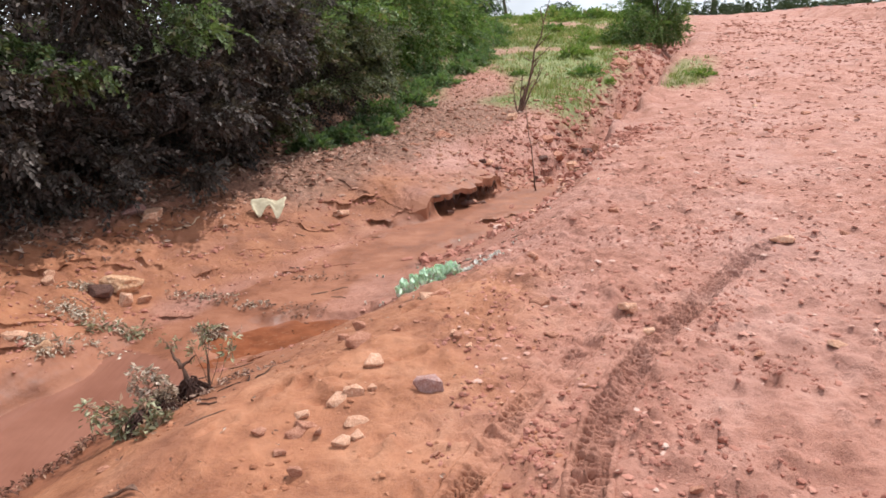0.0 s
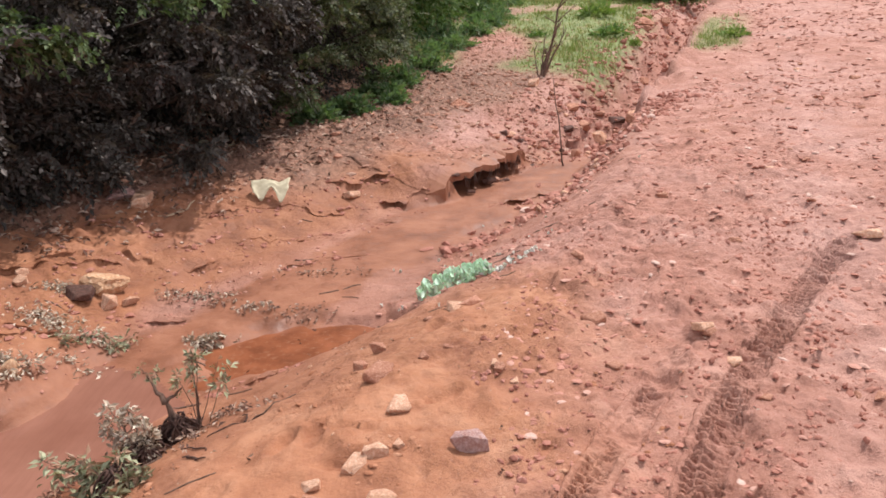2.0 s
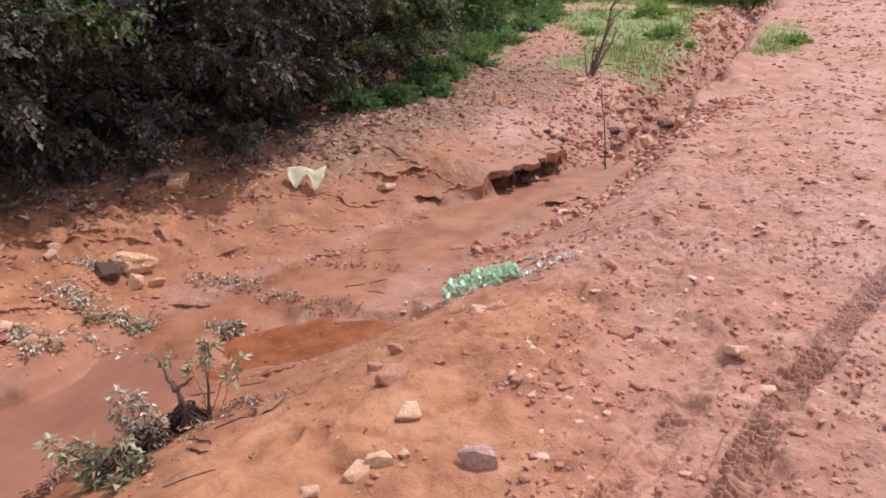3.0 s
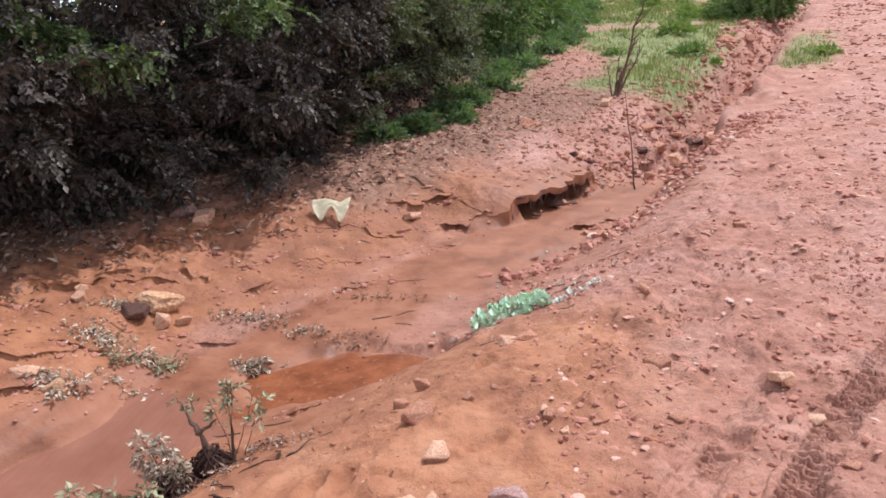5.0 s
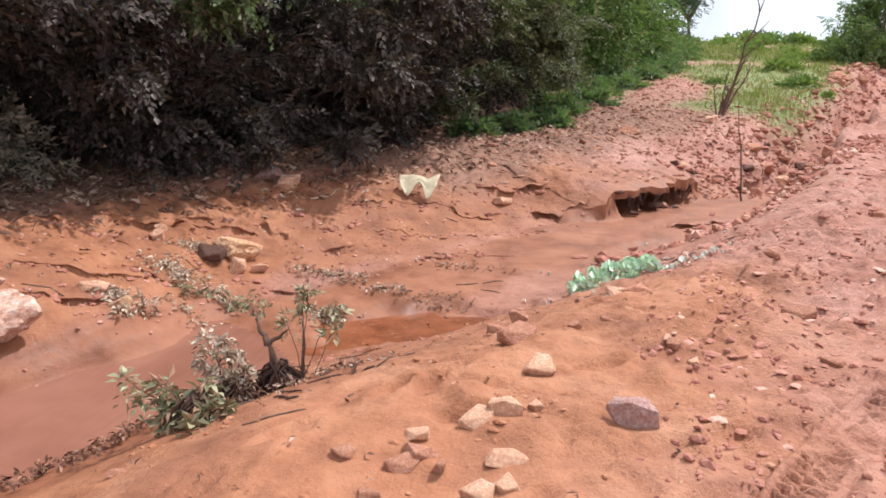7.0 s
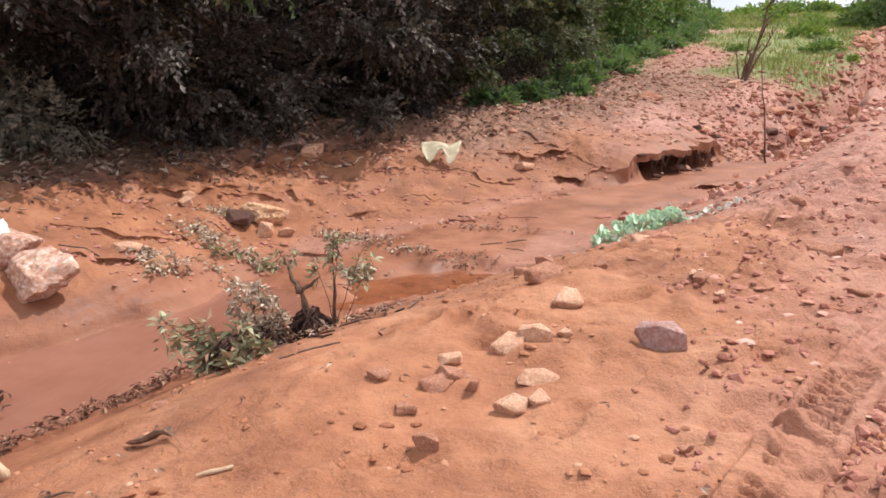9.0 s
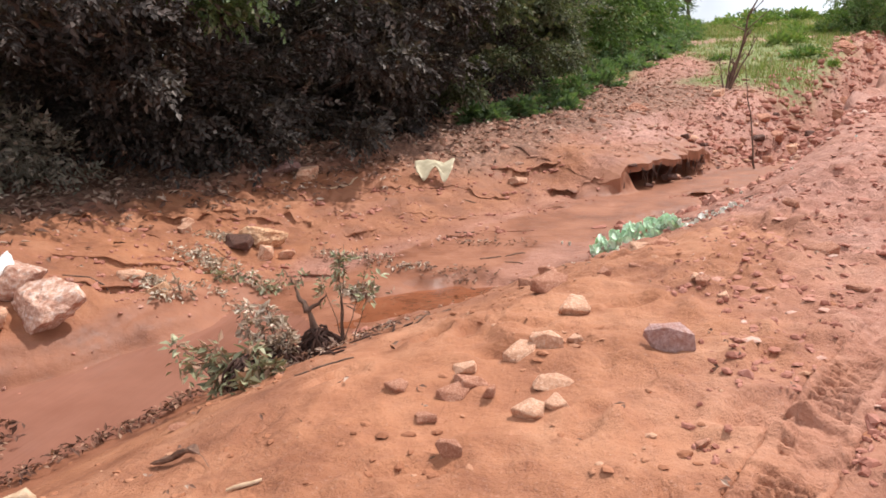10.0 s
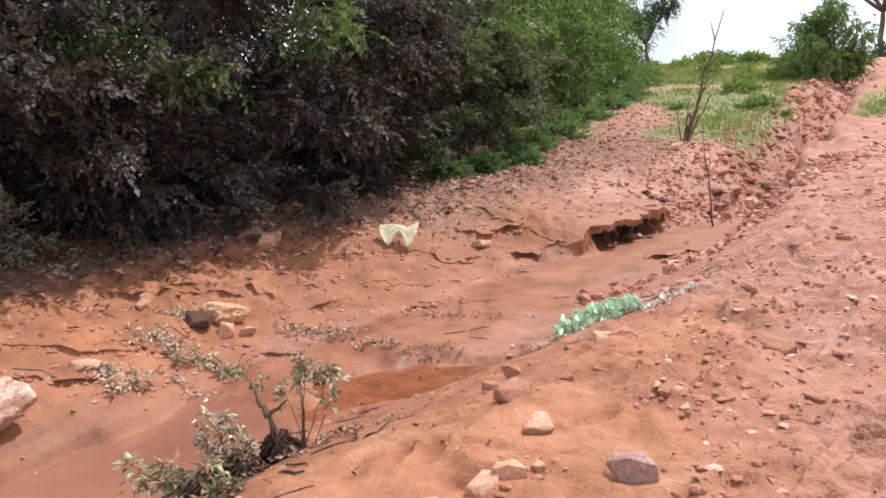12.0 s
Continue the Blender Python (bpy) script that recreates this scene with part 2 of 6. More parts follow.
SHEET = plain_sheet("white_plastic", (0.70, 0.67, 0.62), (0.85, 0.83, 0.80), 0.45)
CARD = plain_sheet("cream_card", (0.46, 0.38, 0.25), (0.64, 0.55, 0.38), 0.7)


# ---- terrain ----
def ease(a, b, v):
    t = np.clip((v - a) / (b - a), 0, 1)
    return t * t * (3 - 2 * t)


def lattice(ix, iy, seed):
    h = (ix.astype(np.int64) * 374761393 + iy.astype(np.int64) * 668265263 + seed * 974634777) & 0xFFFFFFFF
    h = ((h ^ (h >> 13)) * 1274126177) & 0xFFFFFFFF
    return ((h ^ (h >> 16)) & 0xFFFF) / 32767.5 - 1.0


def vnoise(x, y, size, seed=0):
    """Smooth noise between -1 and 1 with bumps of that size in metres."""
    u, v = np.asarray(x, float) / size + 1000.3, np.asarray(y, float) / size + 1000.7
    iu, iv = np.floor(u).astype(np.int64), np.floor(v).astype(np.int64)
    fu, fv = u - iu, v - iv
    fu, fv = fu * fu * (3 - 2 * fu), fv * fv * (3 - 2 * fv)
    a = lattice(iu, iv, seed) * (1 - fu) + lattice(iu + 1, iv, seed) * fu
    b = lattice(iu, iv + 1, seed) * (1 - fu) + lattice(iu + 1, iv + 1, seed) * fu
    return a * (1 - fv) + b * fv


SLOPE_Y = [-60, -6, 0, 3, 6, 8, 10, 12.3, 16.3, 22, 30, 37, 41, 46, 60, 120, 600]
SLOPE_Z = [-4.5, -0.50, -0.12, 0.13, 0.33, 0.46, 0.63, 0.93, 1.54, 2.16, 2.9, 3.58, 3.90, 4.0, 4.3, 4.0, 2.0]
# The wash: its line downhill, the depth of its bed, the width of the bed, and how far its two banks run out.
WASH_Y = [-30, 0, 1.5, 2.8, 3.8, 5.0, 6.0, 7.3, 8.5, 10.0, 12.3, 15.2, 17.9, 21.5, 27.0, 33.0]
WASH_X = [-6.5, -3.1, -2.75, -2.35, -1.95, -1.45, -0.75, 0.15, 0.92, 1.85, 2.92, 4.05, 5.1, 6.5, 8.5, 10.7]
WASH_D = [0.42, 0.42, 0.42, 0.42, 0.42, 0.44, 0.42, 0.43, 0.46, 0.64, 0.58, 0.50, 0.44, 0.34, 0.18, 0.0]
BED_R = [0.16, 0.16, 0.15, 0.14, 0.20, 0.58, 0.40, 0.38, 0.30, 0.14, 0.12, 0.12, 0.12, 0.14, 0.14, 0.14]
BED_L = [0.6, 0.6, 0.6, 0.45, 0.25, 0.55, 0.75, 0.30, 0.25, 0.22, 0.10, 0.08, 0.08, 0.08, 0.08, 0.08]
BANK_R = [1.4, 1.4, 1.4, 1.4, 1.6, 1.5, 1.2, 0.8, 0.40, 0.17, 0.16, 0.18, 0.22, 0.2, 0.2, 0.2]
BANK_L = [1.5, 1.5, 1.4, 1.2, 1.2, 1.9, 2.0, 2.1, 1.6, 0.95, 0.80, 0.60, 0.50, 0.4, 0.4, 0.4]
EDGE_R = [0.82, 0.82, 0.80, 0.78, 0.80, 0.95, 1.0, 1.0, 0.8, 0.5, 0.5, 0.5, 0.5, 0.5, 0.5, 0.5]
EDGE_L = [0.4, 0.4, 0.4, 0.3, 0.35, 0.55, 0.6, 0.6, 0.5, 0.55, 0.8, 0.9, 0.9, 0.8, 0.8, 0.8]


def soft_interp(y, ys, zs, r=0.45):
    return sum(np.interp(y + r * k, ys, zs) for k in (-1, -0.5, 0, 0.5, 1)) / 5


def wash(x, y):
    """Signed distance from the line of the wash (right is positive)."""
    cx = soft_interp(y, WASH_Y, WASH_X)
    dx = (soft_interp(y + 0.3, WASH_Y, WASH_X) - soft_interp(y - 0.3, WASH_Y, WASH_X)) / 0.6
    d = (x - cx) / np.sqrt(1 + dx * dx)
    return d


def land(x, y, cave=False):
    """Height of the ground without its small bumps; cave: with the hollow that the water has cut under the bank."""
    x, y = np.asarray(x, float), np.asarray(y, float)
    z = soft_interp(y, SLOPE_Y, SLOPE_Z, np.clip(np.abs(y) * 0.12, 0.8, 6.0))
    d = wash(x, y)
    at = lambda rows: np.interp(y, WASH_Y, rows)
    d = d + (0.14 * vnoise(x, y, 0.8, 3) + 0.06 * vnoise(x, y, 0.28, 4)) * np.clip(at(BED_L) + 0.25, 0, 0.8)
    right = 1 - np.maximum(ease(0, 1, (d - at(BED_R)) / at(BANK_R)), 1e-9) ** at(EDGE_R)
    left = np.maximum(ease(0, 1, (-d - at(BED_L)) / at(BANK_L)), 1e-9) ** at(EDGE_L)
    # low scarps washed into the far bank
    step = left * 4 + 0.5 * vnoise(x, y, 0.5, 8)
    left = left + 0.07 * (ease(0.0, 0.3, step - np.floor(step)) - (step - np.floor(step))) * ease(0.03, 0.15, left) * ease(10, 8, y)
    # the undercut bank
    along = y + 0.5 * d
    cut = ease(6.85, 7.20, along) * ease(8.50, 8.10, along)
    left = left + cut * 0.52 * ease(-0.02, 0.07, -d - at(BED_L)) * (1 - left)
    if cave:
        left = left * (1 - ease(7.12, 7.22, along) * ease(8.16, 8.04, along) * ease(0.98, 0.90, -d - at(BED_L)))
    z = z - at(WASH_D) * np.where(d > 0, right, 1 - left)
    bowl = ease(1.25, 0.7, np.sqrt(((x + 1.08 - 0.5 * (y - 4.6)) / 0.56) ** 2 + ((y - 4.62) / 0.36) ** 2) + 0.22 * vnoise(x, y, 0.3, 11) + 0.16 * vnoise(x, y, 0.11, 12))
    z = z * (1 - bowl) - 0.25 * bowl
    z = z - 0.36 * ease(8.5, 13.0, x) * ease(30, 44, y)
    foot = x - 13.4 + 0.05 * (y - 22) + 0.35 * vnoise(x, y, 1.5, 9) + 0.12 * vnoise(x, y, 0.5, 10)
    z = z + ease(20.5, 22.5, y) * ease(36, 27, y) * (0.34 * ease(0.0, 0.25, foot) + 0.08 * ease(0.3, 3.0, foot))   # the cut bank beside the track
    return z + 0.06 * ease(1.6, 3.2, -d) * ease(7.0, 10.0, y)


# ---- building helpers ----
def mesh_of(name, verts, faces, material, smooth=False):
    me = bpy.data.meshes.new(name)
    if isinstance(faces, np.ndarray):
        verts, faces = np.asarray(verts, np.float32), np.asarray(faces, np.int32)
        count, corners = faces.shape
        me.vertices.add(len(verts))
        me.vertices.foreach_set("co", verts.reshape(-1))
        me.loops.add(count * corners)
        me.loops.foreach_set("vertex_index", faces.reshape(-1))
        me.polygons.add(count)
        me.polygons.foreach_set("loop_start", np.arange(count, dtype=np.int32) * corners)
    else:
        me.from_pydata([tuple(v) for v in verts], [], faces)
    me.materials.append(material)
    me.polygons.foreach_set("use_smooth", np.full(len(me.polygons), smooth))
    me.update(calc_edges=True)
    return me


def thing(name, label, category, group="", kind="", at=(0, 0, 0)):
    ob = new(name)
    ob.location = at
    return tagged(ob, label, category, group, kind)


def part(name, me, parent, label=""):
    ob = new(name, me)
    ob.parent = parent
    return tagged(ob, label) if label else ob


def tube(path, radii, sides=6):
    """Verts and faces of a tapered limb along a path."""
    path = [Vector(p) for p in path]
    verts, faces = [], []
    for i, p in enumerate(path):
        ahead = (path[min(i + 1, len(path) - 1)] - path[max(i - 1, 0)]).normalized()
        side = ahead.cross(Vector((0.31, 0.95, 0.05))).normalized()
        up = ahead.cross(side)
        for k in range(sides):
            a = 2 * math.pi * k / sides
            verts.append(p + (side * math.cos(a) + up * math.sin(a)) * radii[i])
        if i:
            for k in range(sides):
                a, b = (i - 1) * sides + k, (i - 1) * sides + (k + 1) % sides
                faces.append((a, b, b + sides, a + sides))
    faces.append(tuple(range(sides))[::-1])
    faces.append(tuple(range((len(path) - 1) * sides, len(path) * sides)))
    return verts, faces


def merge(pieces):
    verts, faces = [], []
    for v, f in pieces:
        k = len(verts)
        verts += list(v)
        faces += [tuple(i + k for i in g) for g in f]
    return verts, faces


def crooked(start, end, steps, sway, rng):
    a, b = Vector(start), Vector(end)
    out = []
    for i in range(steps + 1):
        t = i / steps
        out.append(a.lerp(b, t) + Vector((rng.uniform(-1, 1), rng.uniform(-1, 1), rng.uniform(-0.5, 0.5))) * sway * math.sin(math.pi * min(t * 1.2, 1)) ** 0.7)
    return out


def sprigs(rng, at, aim, length, leaflets, size, width=0.46, droop=0.35, spread=55.0):
    """Verts and faces of compound leaves: at and aim are N x 3, length and size N. Each leaflet is a folded blade."""
    n = len(at)
    aim = aim / np.linalg.norm(aim, axis=1, keepdims=True)
    rnd = rng.normal(size=(n, 3)) * 0.6 + np.array([0, 0, 1.0])
    side = np.cross(aim, rnd)
    side /= np.linalg.norm(side, axis=1, keepdims=True) + 1e-9
    nor = np.cross(side, aim)
    j = np.arange(leaflets)
    t = (j + 1) / leaflets
    sgn = np.where(j % 2 == 0, 1.0, -1.0)
    ang = np.radians(spread) * (1 - 0.75 * t ** 3)
    L = length[:, None, None]
    base = at[:, None, :] + aim[:, None, :] * (t[None, :, None] * L) - np.array([0, 0, 1.0]) * (droop * t[None, :, None] ** 2 * L)
    out = aim[:, None, :] * np.cos(ang)[None, :, None] + side[:, None, :] * (sgn * np.sin(ang))[None, :, None]
    out = out + rng.normal(size=out.shape) * 0.22 - np.array([0, 0, 0.25])
    out /= np.linalg.norm(out, axis=2, keepdims=True)
    across = np.cross(nor[:, None, :] + rng.normal(size=out.shape) * 0.25, out)
    across /= np.linalg.norm(across, axis=2, keepdims=True) + 1e-9
    lift = np.cross(out, across)
    s = size[:, None, None] * rng.uniform(0.7, 1.2, size=(n, leaflets, 1))
    mid = base + out * s * 0.45
    v = np.stack([base, mid + across * s * width * 0.5 + lift * s * 0.10, base + out * s - lift * s * 0.08, mid - across * s * width * 0.5 + lift * s * 0.10], axis=2)
    v = v.reshape(-1, 3)
    k = np.arange(n * leaflets)[:, None] * 4
    f = np.concatenate([k + np.array([0, 1, 2]), k + np.array([0, 2, 3])])
    return v, f


def joined(chunks):
    vs, fs, k = [], [], 0
    for v, f in chunks:
        vs.append(v)
        fs.append(f + k)
        k += len(v)
    return np.concatenate(vs), np.concatenate(fs)


def bumps(x, y, tracks=True):
    """Small relief: trodden clods on the road, smoother in the bed of the wash."""
    d = wash(x, y)
    dry = np.clip(0.12 + 0.9 * ease(0.5, 1.7, d) + 0.8 * ease(0.8, 1.6, -d), 0, 1)
    dry = dry * (1 - 0.45 * ease(0.25, -0.2, x + 0.12 * vnoise(x, y, 0.4, 40)) * ease(4.8, 4.2, y) * (d > 0))
    clod = np.maximum(vnoise(x, y, 0.10, 21) - 0.25, 0) * 0.040 + np.maximum(vnoise(x, y, 0.055, 22) - 0.3, 0) * 0.022
    pits = -np.maximum(vnoise(x, y, 0.17, 23) - 0.45, 0) * 0.045
    wave = 0.017 * vnoise(x, y, 0.45, 24) + 0.010 * vnoise(x, y, 0.16, 25) + 0.004 * vnoise(x, 1.6 * y, 0.07, 56)
    far = 1 + ease(8, 30, y) * 2
    lumps = np.maximum(vnoise(x, y, 0.036, 29) - 0.30, 0) * 0.022 * ease(7, 5, y) * np.clip(0.5 + 1.2 * vnoise(x, y, 0.30, 49), 0, 1)
    flake = vnoise(x + 0.04 * vnoise(x, y, 0.09, 50), 1.9 * y, 0.085, 52)                # plates of trodden mud with sharp edges
    lumps = lumps + 0.011 * ease(0.18, 0.30, flake) * np.clip(0.3 + vnoise(x, y, 0.45, 53), 0, 1)
    q = 1.6 * vnoise(x, y, 0.34, 34) + 0.8 * vnoise(x, y, 0.13, 35) + 0.35 * vnoise(x, y, 0.05, 36) + 9 * y
    q = q * 1.1
    ledge = (ease(0.0, 0.10, q - np.floor(q)) - (q - np.floor(q))) * 0.028 * np.clip(0.25 + vnoise(x, y, 0.5, 37), 0, 1)
    clod = clod + lumps
    out = dry * (1.35 * clod + pits + ledge) + wave * (0.35 + 0.65 * dry) * far
    # the gully's broken sides
    torn = ease(9.0, 9.8, y) * ease(0.75, 0.30, np.abs(d)) * ease(34, 26, y)
    out = out + torn * (0.13 * vnoise(x, y, 0.35, 27) + 0.07 * vnoise(x, y, 0.14, 28))
    # the broken edge of the track above the wash
    rim = d + 0.10 * vnoise(x, y, 0.35, 44) + 0.05 * vnoise(x, y, 0.12, 45)
    out = out - 0.065 * ease(0.72, 0.68, rim) * ease(0.30, 0.68, rim) * ease(5.6, 6.4, y) * ease(9.8, 9.0, y)
    for px, py, turn, deep in PRINTS:
        c, s = math.cos(turn), math.sin(turn)
        u, v = (x - px) * c + (y - py) * s, (y - py) * c - (x - px) * s
        deep = deep * 2.0
        r = np.sqrt((u / 0.10) ** 2 + (v / 0.045) ** 2) + 0.18 * vnoise(x, y, 0.06, 47)
        out = out - deep * ease(1.0, 0.6, r) + 0.35 * deep * ease(0.9, 1.1, r) * ease(1.5, 1.15, r)
    ragged = 0.060 * vnoise(x, y, 0.17, 38) + 0.034 * vnoise(x, y, 0.065, 39)
    broken = 0.80 * np.clip(0.20 + 1.7 * vnoise(x, y, 0.21, 46), 0, 1.1)
    for line, high, run in SCARPS:
        sx, sy = [p[0] for p in line], [p[1] for p in line]
        off = y - np.interp(x, sx, sy) + ragged * min(1.0, high * 25)
        ends = ease(sx[0] - 0.06, sx[0] + 0.10, x) * ease(sx[-1] + 0.06, sx[-1] - 0.10, x) * broken
        out = out - ends * 1.25 * high * ease(0.008, -0.008, off) * ease(-run, 0.0, off) + ends * 0.4 * high * ease(-0.008, 0.008, off) * ease(0.3, 0.0, off)
    for line, deep in ((TRACK_A, 0.048), (TRACK_B, 0.044)) if tracks else ():
        ty, tx = [p[1] for p in line], [p[0] for p in line]
        off = np.abs(x - np.interp(y, ty, tx)) * 0.82
        inside = ease(0.072, 0.045, off) * ease(ty[0], ty[0] + 0.15, y) * ease(ty[-1] - 0.05, ty[-1] - 0.40, y)
        out = out - inside * (deep + 0.7 * clod) + deep * 0.12 * ease(0.06, 0.09, off) * ease(0.16, 0.09, off) * ease(ty[0] - 0.1, ty[0], y) * ease(ty[-1] + 0.15, ty[-1], y)
    return out


# old prints in the soft mud: place, turn, depth
PRINTS = [(-0.76, 3.03, 1.3, 0.016), (-0.66, 3.05, 1.5, 0.014), (-0.95, 2.75, 1.0, 0.010), (-0.20, 3.25, 0.6, 0.012), (-0.30, 2.52, 1.2, 0.010), (0.12, 2.9, 0.8, 0.014), (-0.5, 4.1, 0.9, 0.010), (0.3, 4.3, 1.2, 0.014), (1.0, 4.9, 0.7, 0.014), (1.3, 2.9, 1.1, 0.014), (-0.60, 2.30, 0.4, 0.010), (-0.15, 2.20, 1.7, 0.012), (0.05, 2.55, 0.3, 0.010), (-0.85, 3.55, 0.9, 0.010), (-0.25, 3.95, 1.4, 0.010), (-1.05, 2.50, 1.5, 0.009)]
# low washed-out steps: their line, height, and how far the hollow below them runs
SCARPS_FAR = [([(-2.95, 5.42), (-2.72, 5.62), (-2.50, 5.69), (-2.30, 5.63), (-2.13, 5.52), (-2.00, 5.63), (-1.84, 5.90), (-1.70, 5.98)], 0.058, 0.10), ([(-3.3, 5.10), (-2.95, 5.20), (-2.60, 5.47), (-2.40, 5.50)], 0.024, 0.08),
              ([(-2.15, 6.34), (-1.78, 6.63), (-1.45, 6.72), (-1.10, 6.74)], 0.038, 0.12), ([(-1.86, 6.03), (-1.60, 6.19), (-1.40, 6.34), (-1.17, 6.46), (-0.88, 6.62), (-0.62, 6.70)], 0.050, 0.11), ([(-2.16, 5.86), (-2.05, 5.96), (-1.92, 6.20)], 0.04, 0.10)]
SCARPS_BED = [([(-1.18, 6.76), (-0.98, 6.92), (-0.70, 7.02), (-0.36, 7.22)], 0.055, 0.12), ([(-2.80, 3.72), (-2.62, 3.90), (-2.40, 4.14)], 0.035, 0.09), ([(-3.0, 4.05), (-2.74, 4.20), (-2.50, 4.46)], 0.03, 0.09),
              ([(-3.3, 4.66), (-3.0, 4.78), (-2.72, 4.74)], 0.025, 0.09), ([(0.12, 7.10), (0.40, 7.16), (0.72, 7.36), (0.95, 7.62)], 0.045, 0.12), ([(-1.40, 4.06), (-1.15, 4.02), (-0.93, 4.22)], 0.045, 0.10)]
SCARPS_HIGH = [([(-0.80, 4.36), (-0.62, 4.50), (-0.45, 4.62)], 0.03, 0.10), ([(-2.55, 4.86), (-2.25, 4.90), (-2.00, 4.98), (-1.80, 4.96)], 0.026, 0.07), ([(-2.70, 4.50), (-2.40, 4.56), (-2.16, 4.70)], 0.022, 0.06), ([(-2.9, 6.02), (-2.6, 6.10), (-2.3, 6.02)], 0.028, 0.10),
               ([(-1.3, 7.15), (-1.0, 7.30), (-0.72, 7.42)], 0.045, 0.12), ([(-1.4, 5.72), (-1.15, 5.86), (-0.8, 5.92)], 0.026, 0.08), ([(0.20, 8.10), (0.45, 8.32), (0.75, 8.60), (1.0, 9.0)], 0.06, 0.14), ([(0.55, 8.9), (0.8, 9.2), (1.15, 9.5), (1.5, 10.0)], 0.08, 0.2), ([(0.1, 9.0), (0.5, 9.4), (0.9, 9.9)], 0.06, 0.2)]
SCARPS = SCARPS_FAR + SCARPS_BED + SCARPS_HIGH
mark_rng = random.Random(48)
for _ in range(34):                                    # short marks on the near bank
    mx, my, ml = mark_rng.uniform(-1.1, 0.3), mark_rng.uniform(2.2, 4.3), mark_rng.uniform(0.10, 0.24)
    SCARPS.append(([(mx, my), (mx + ml / 2, my + mark_rng.uniform(-0.04, 0.05)), (mx + ml, my + mark_rng.uniform(-0.04, 0.07))], mark_rng.uniform(0.018, 0.034), 0.06))
TRACK_A = [(0.33, 1.70), (0.44, 2.30), (0.55, 2.64), (0.78, 3.10), (1.21, 3.70), (1.67, 4.33), (2.15, 4.95)]
TRACK_B = [(-0.22, 1.70), (0.04, 2.31), (0.28, 2.79), (0.52, 3.17), (0.82, 3.62)]


def ground_z(x, y, cave=False):
    return land(x, y, cave) + bumps(np.asarray(x, float), np.asarray(y, float))


def gz(x, y):
    return float(ground_z(np.array([x]), np.array([y]))[0])


def path_x(y):
    """The middle of the bare footpath that climbs beside the thicket."""
    return np.interp(y, [8, 10, 12, 16, 20, 24, 30], [-0.6, -0.3, 0.15, 1.0, 1.7, 2.3, 3.2])


def hedge_x(y):
    """The foot of the thicket."""
    return np.interp(y, [0, 3.5, 5.6, 6.6, 7.4, 8.4, 9.8, 12.2, 16.2, 22, 30, 40], [-3.9, -3.7, -3.45, -2.75, -2.2, -1.8, -1.1, -0.55, 0.5, 1.2, 1.9, 2.4])


def turf_mask(x, y):
    d = wash(x, y)
    left = ease(0.35, 0.75, -d) * ease(10.6, 12.0, y + 0.7 * vnoise(x, y, 1.2, 31) + 0.35 * (x - 1.2) * (y < 14))
    left = left * ease(0.35, 1.0, np.abs(x - path_x(y)) + 0.35 * vnoise(x, y, 0.9, 32) + 1.2 * ease(13.5, 17, y))
    bare = ease(0.05, 0.35, vnoise(x, y, 1.6, 33) + 0.4 * vnoise(x, y, 0.5, 43) - 0.2) * ease(13, 16, y)
    left = left * (1 - 0.75 * bare) * ease(-0.9, -0.2, x - hedge_x(y) + 0.8 * ease(9, 12, y))
    right = ease(0.25, 0.5, d) * ease(1.3, 0.8, d) * ease(12.2, 13.2, y) * ease(16.5, 15, y)
    hill = ease(28, 33, y) * ease(10.5, 9.0, x - 0.15 * (y - 33))
    return np.clip(np.maximum(np.maximum(left, right * 0.8), hill), 0, 1)


# ---- ground ----
def graded(lo, hi, fine_lo, fine_hi, step, grow):
    mid = np.arange(fine_lo, fine_hi + step / 2, step)
    up, s, v = [], step, mid[-1]
    while v < hi:
        s *= grow
        v += s
        up.append(v)
    down, s, v = [], step, mid[0]
    while v > lo:
        s *= grow
        v -= s
        down.append(v)
    return np.concatenate([down[::-1], mid, up])


def build_ground():
    xs = graded(-400, 400, -3.0, 2.0, 0.0170, 1.04)
    ys = graded(-60, 600, 1.6, 6.6, 0.0170, 1.025)
    X, Y = np.meshgrid(xs, ys)
    Z = ground_z(X, Y, True)
    nx, ny = len(xs), len(ys)
    v = np.stack([X, Y, Z], -1).reshape(-1, 3)
    i = (np.arange(ny - 1)[:, None] * nx + np.arange(nx - 1)[None, :]).reshape(-1)
    f = np.stack([i, i + 1, i + nx + 1, i + nx], -1)
    me = bpy.data.meshes.new("ground")
    me.vertices.add(len(v))
    me.vertices.foreach_set("co", v.reshape(-1))
    me.loops.add(len(f) * 4)
    me.loops.foreach_set("vertex_index", f.reshape(-1).astype(np.int32))
    me.polygons.add(len(f))
    me.polygons.foreach_set("loop_start", np.arange(len(f), dtype=np.int32) * 4)
    me.polygons.foreach_set("use_smooth", np.ones(len(f), bool))
    me.update()
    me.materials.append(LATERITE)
    for name, value in ground_masks(X, Y):
        a = me.attributes.new(name, "FLOAT", "POINT")
        a.data.foreach_set("value", np.ascontiguousarray(value.reshape(-1), dtype=np.float32))
    tagged(new("ground", me), "red laterite track and eroded wash with mud and grassy hill", "ground", kind="structure")


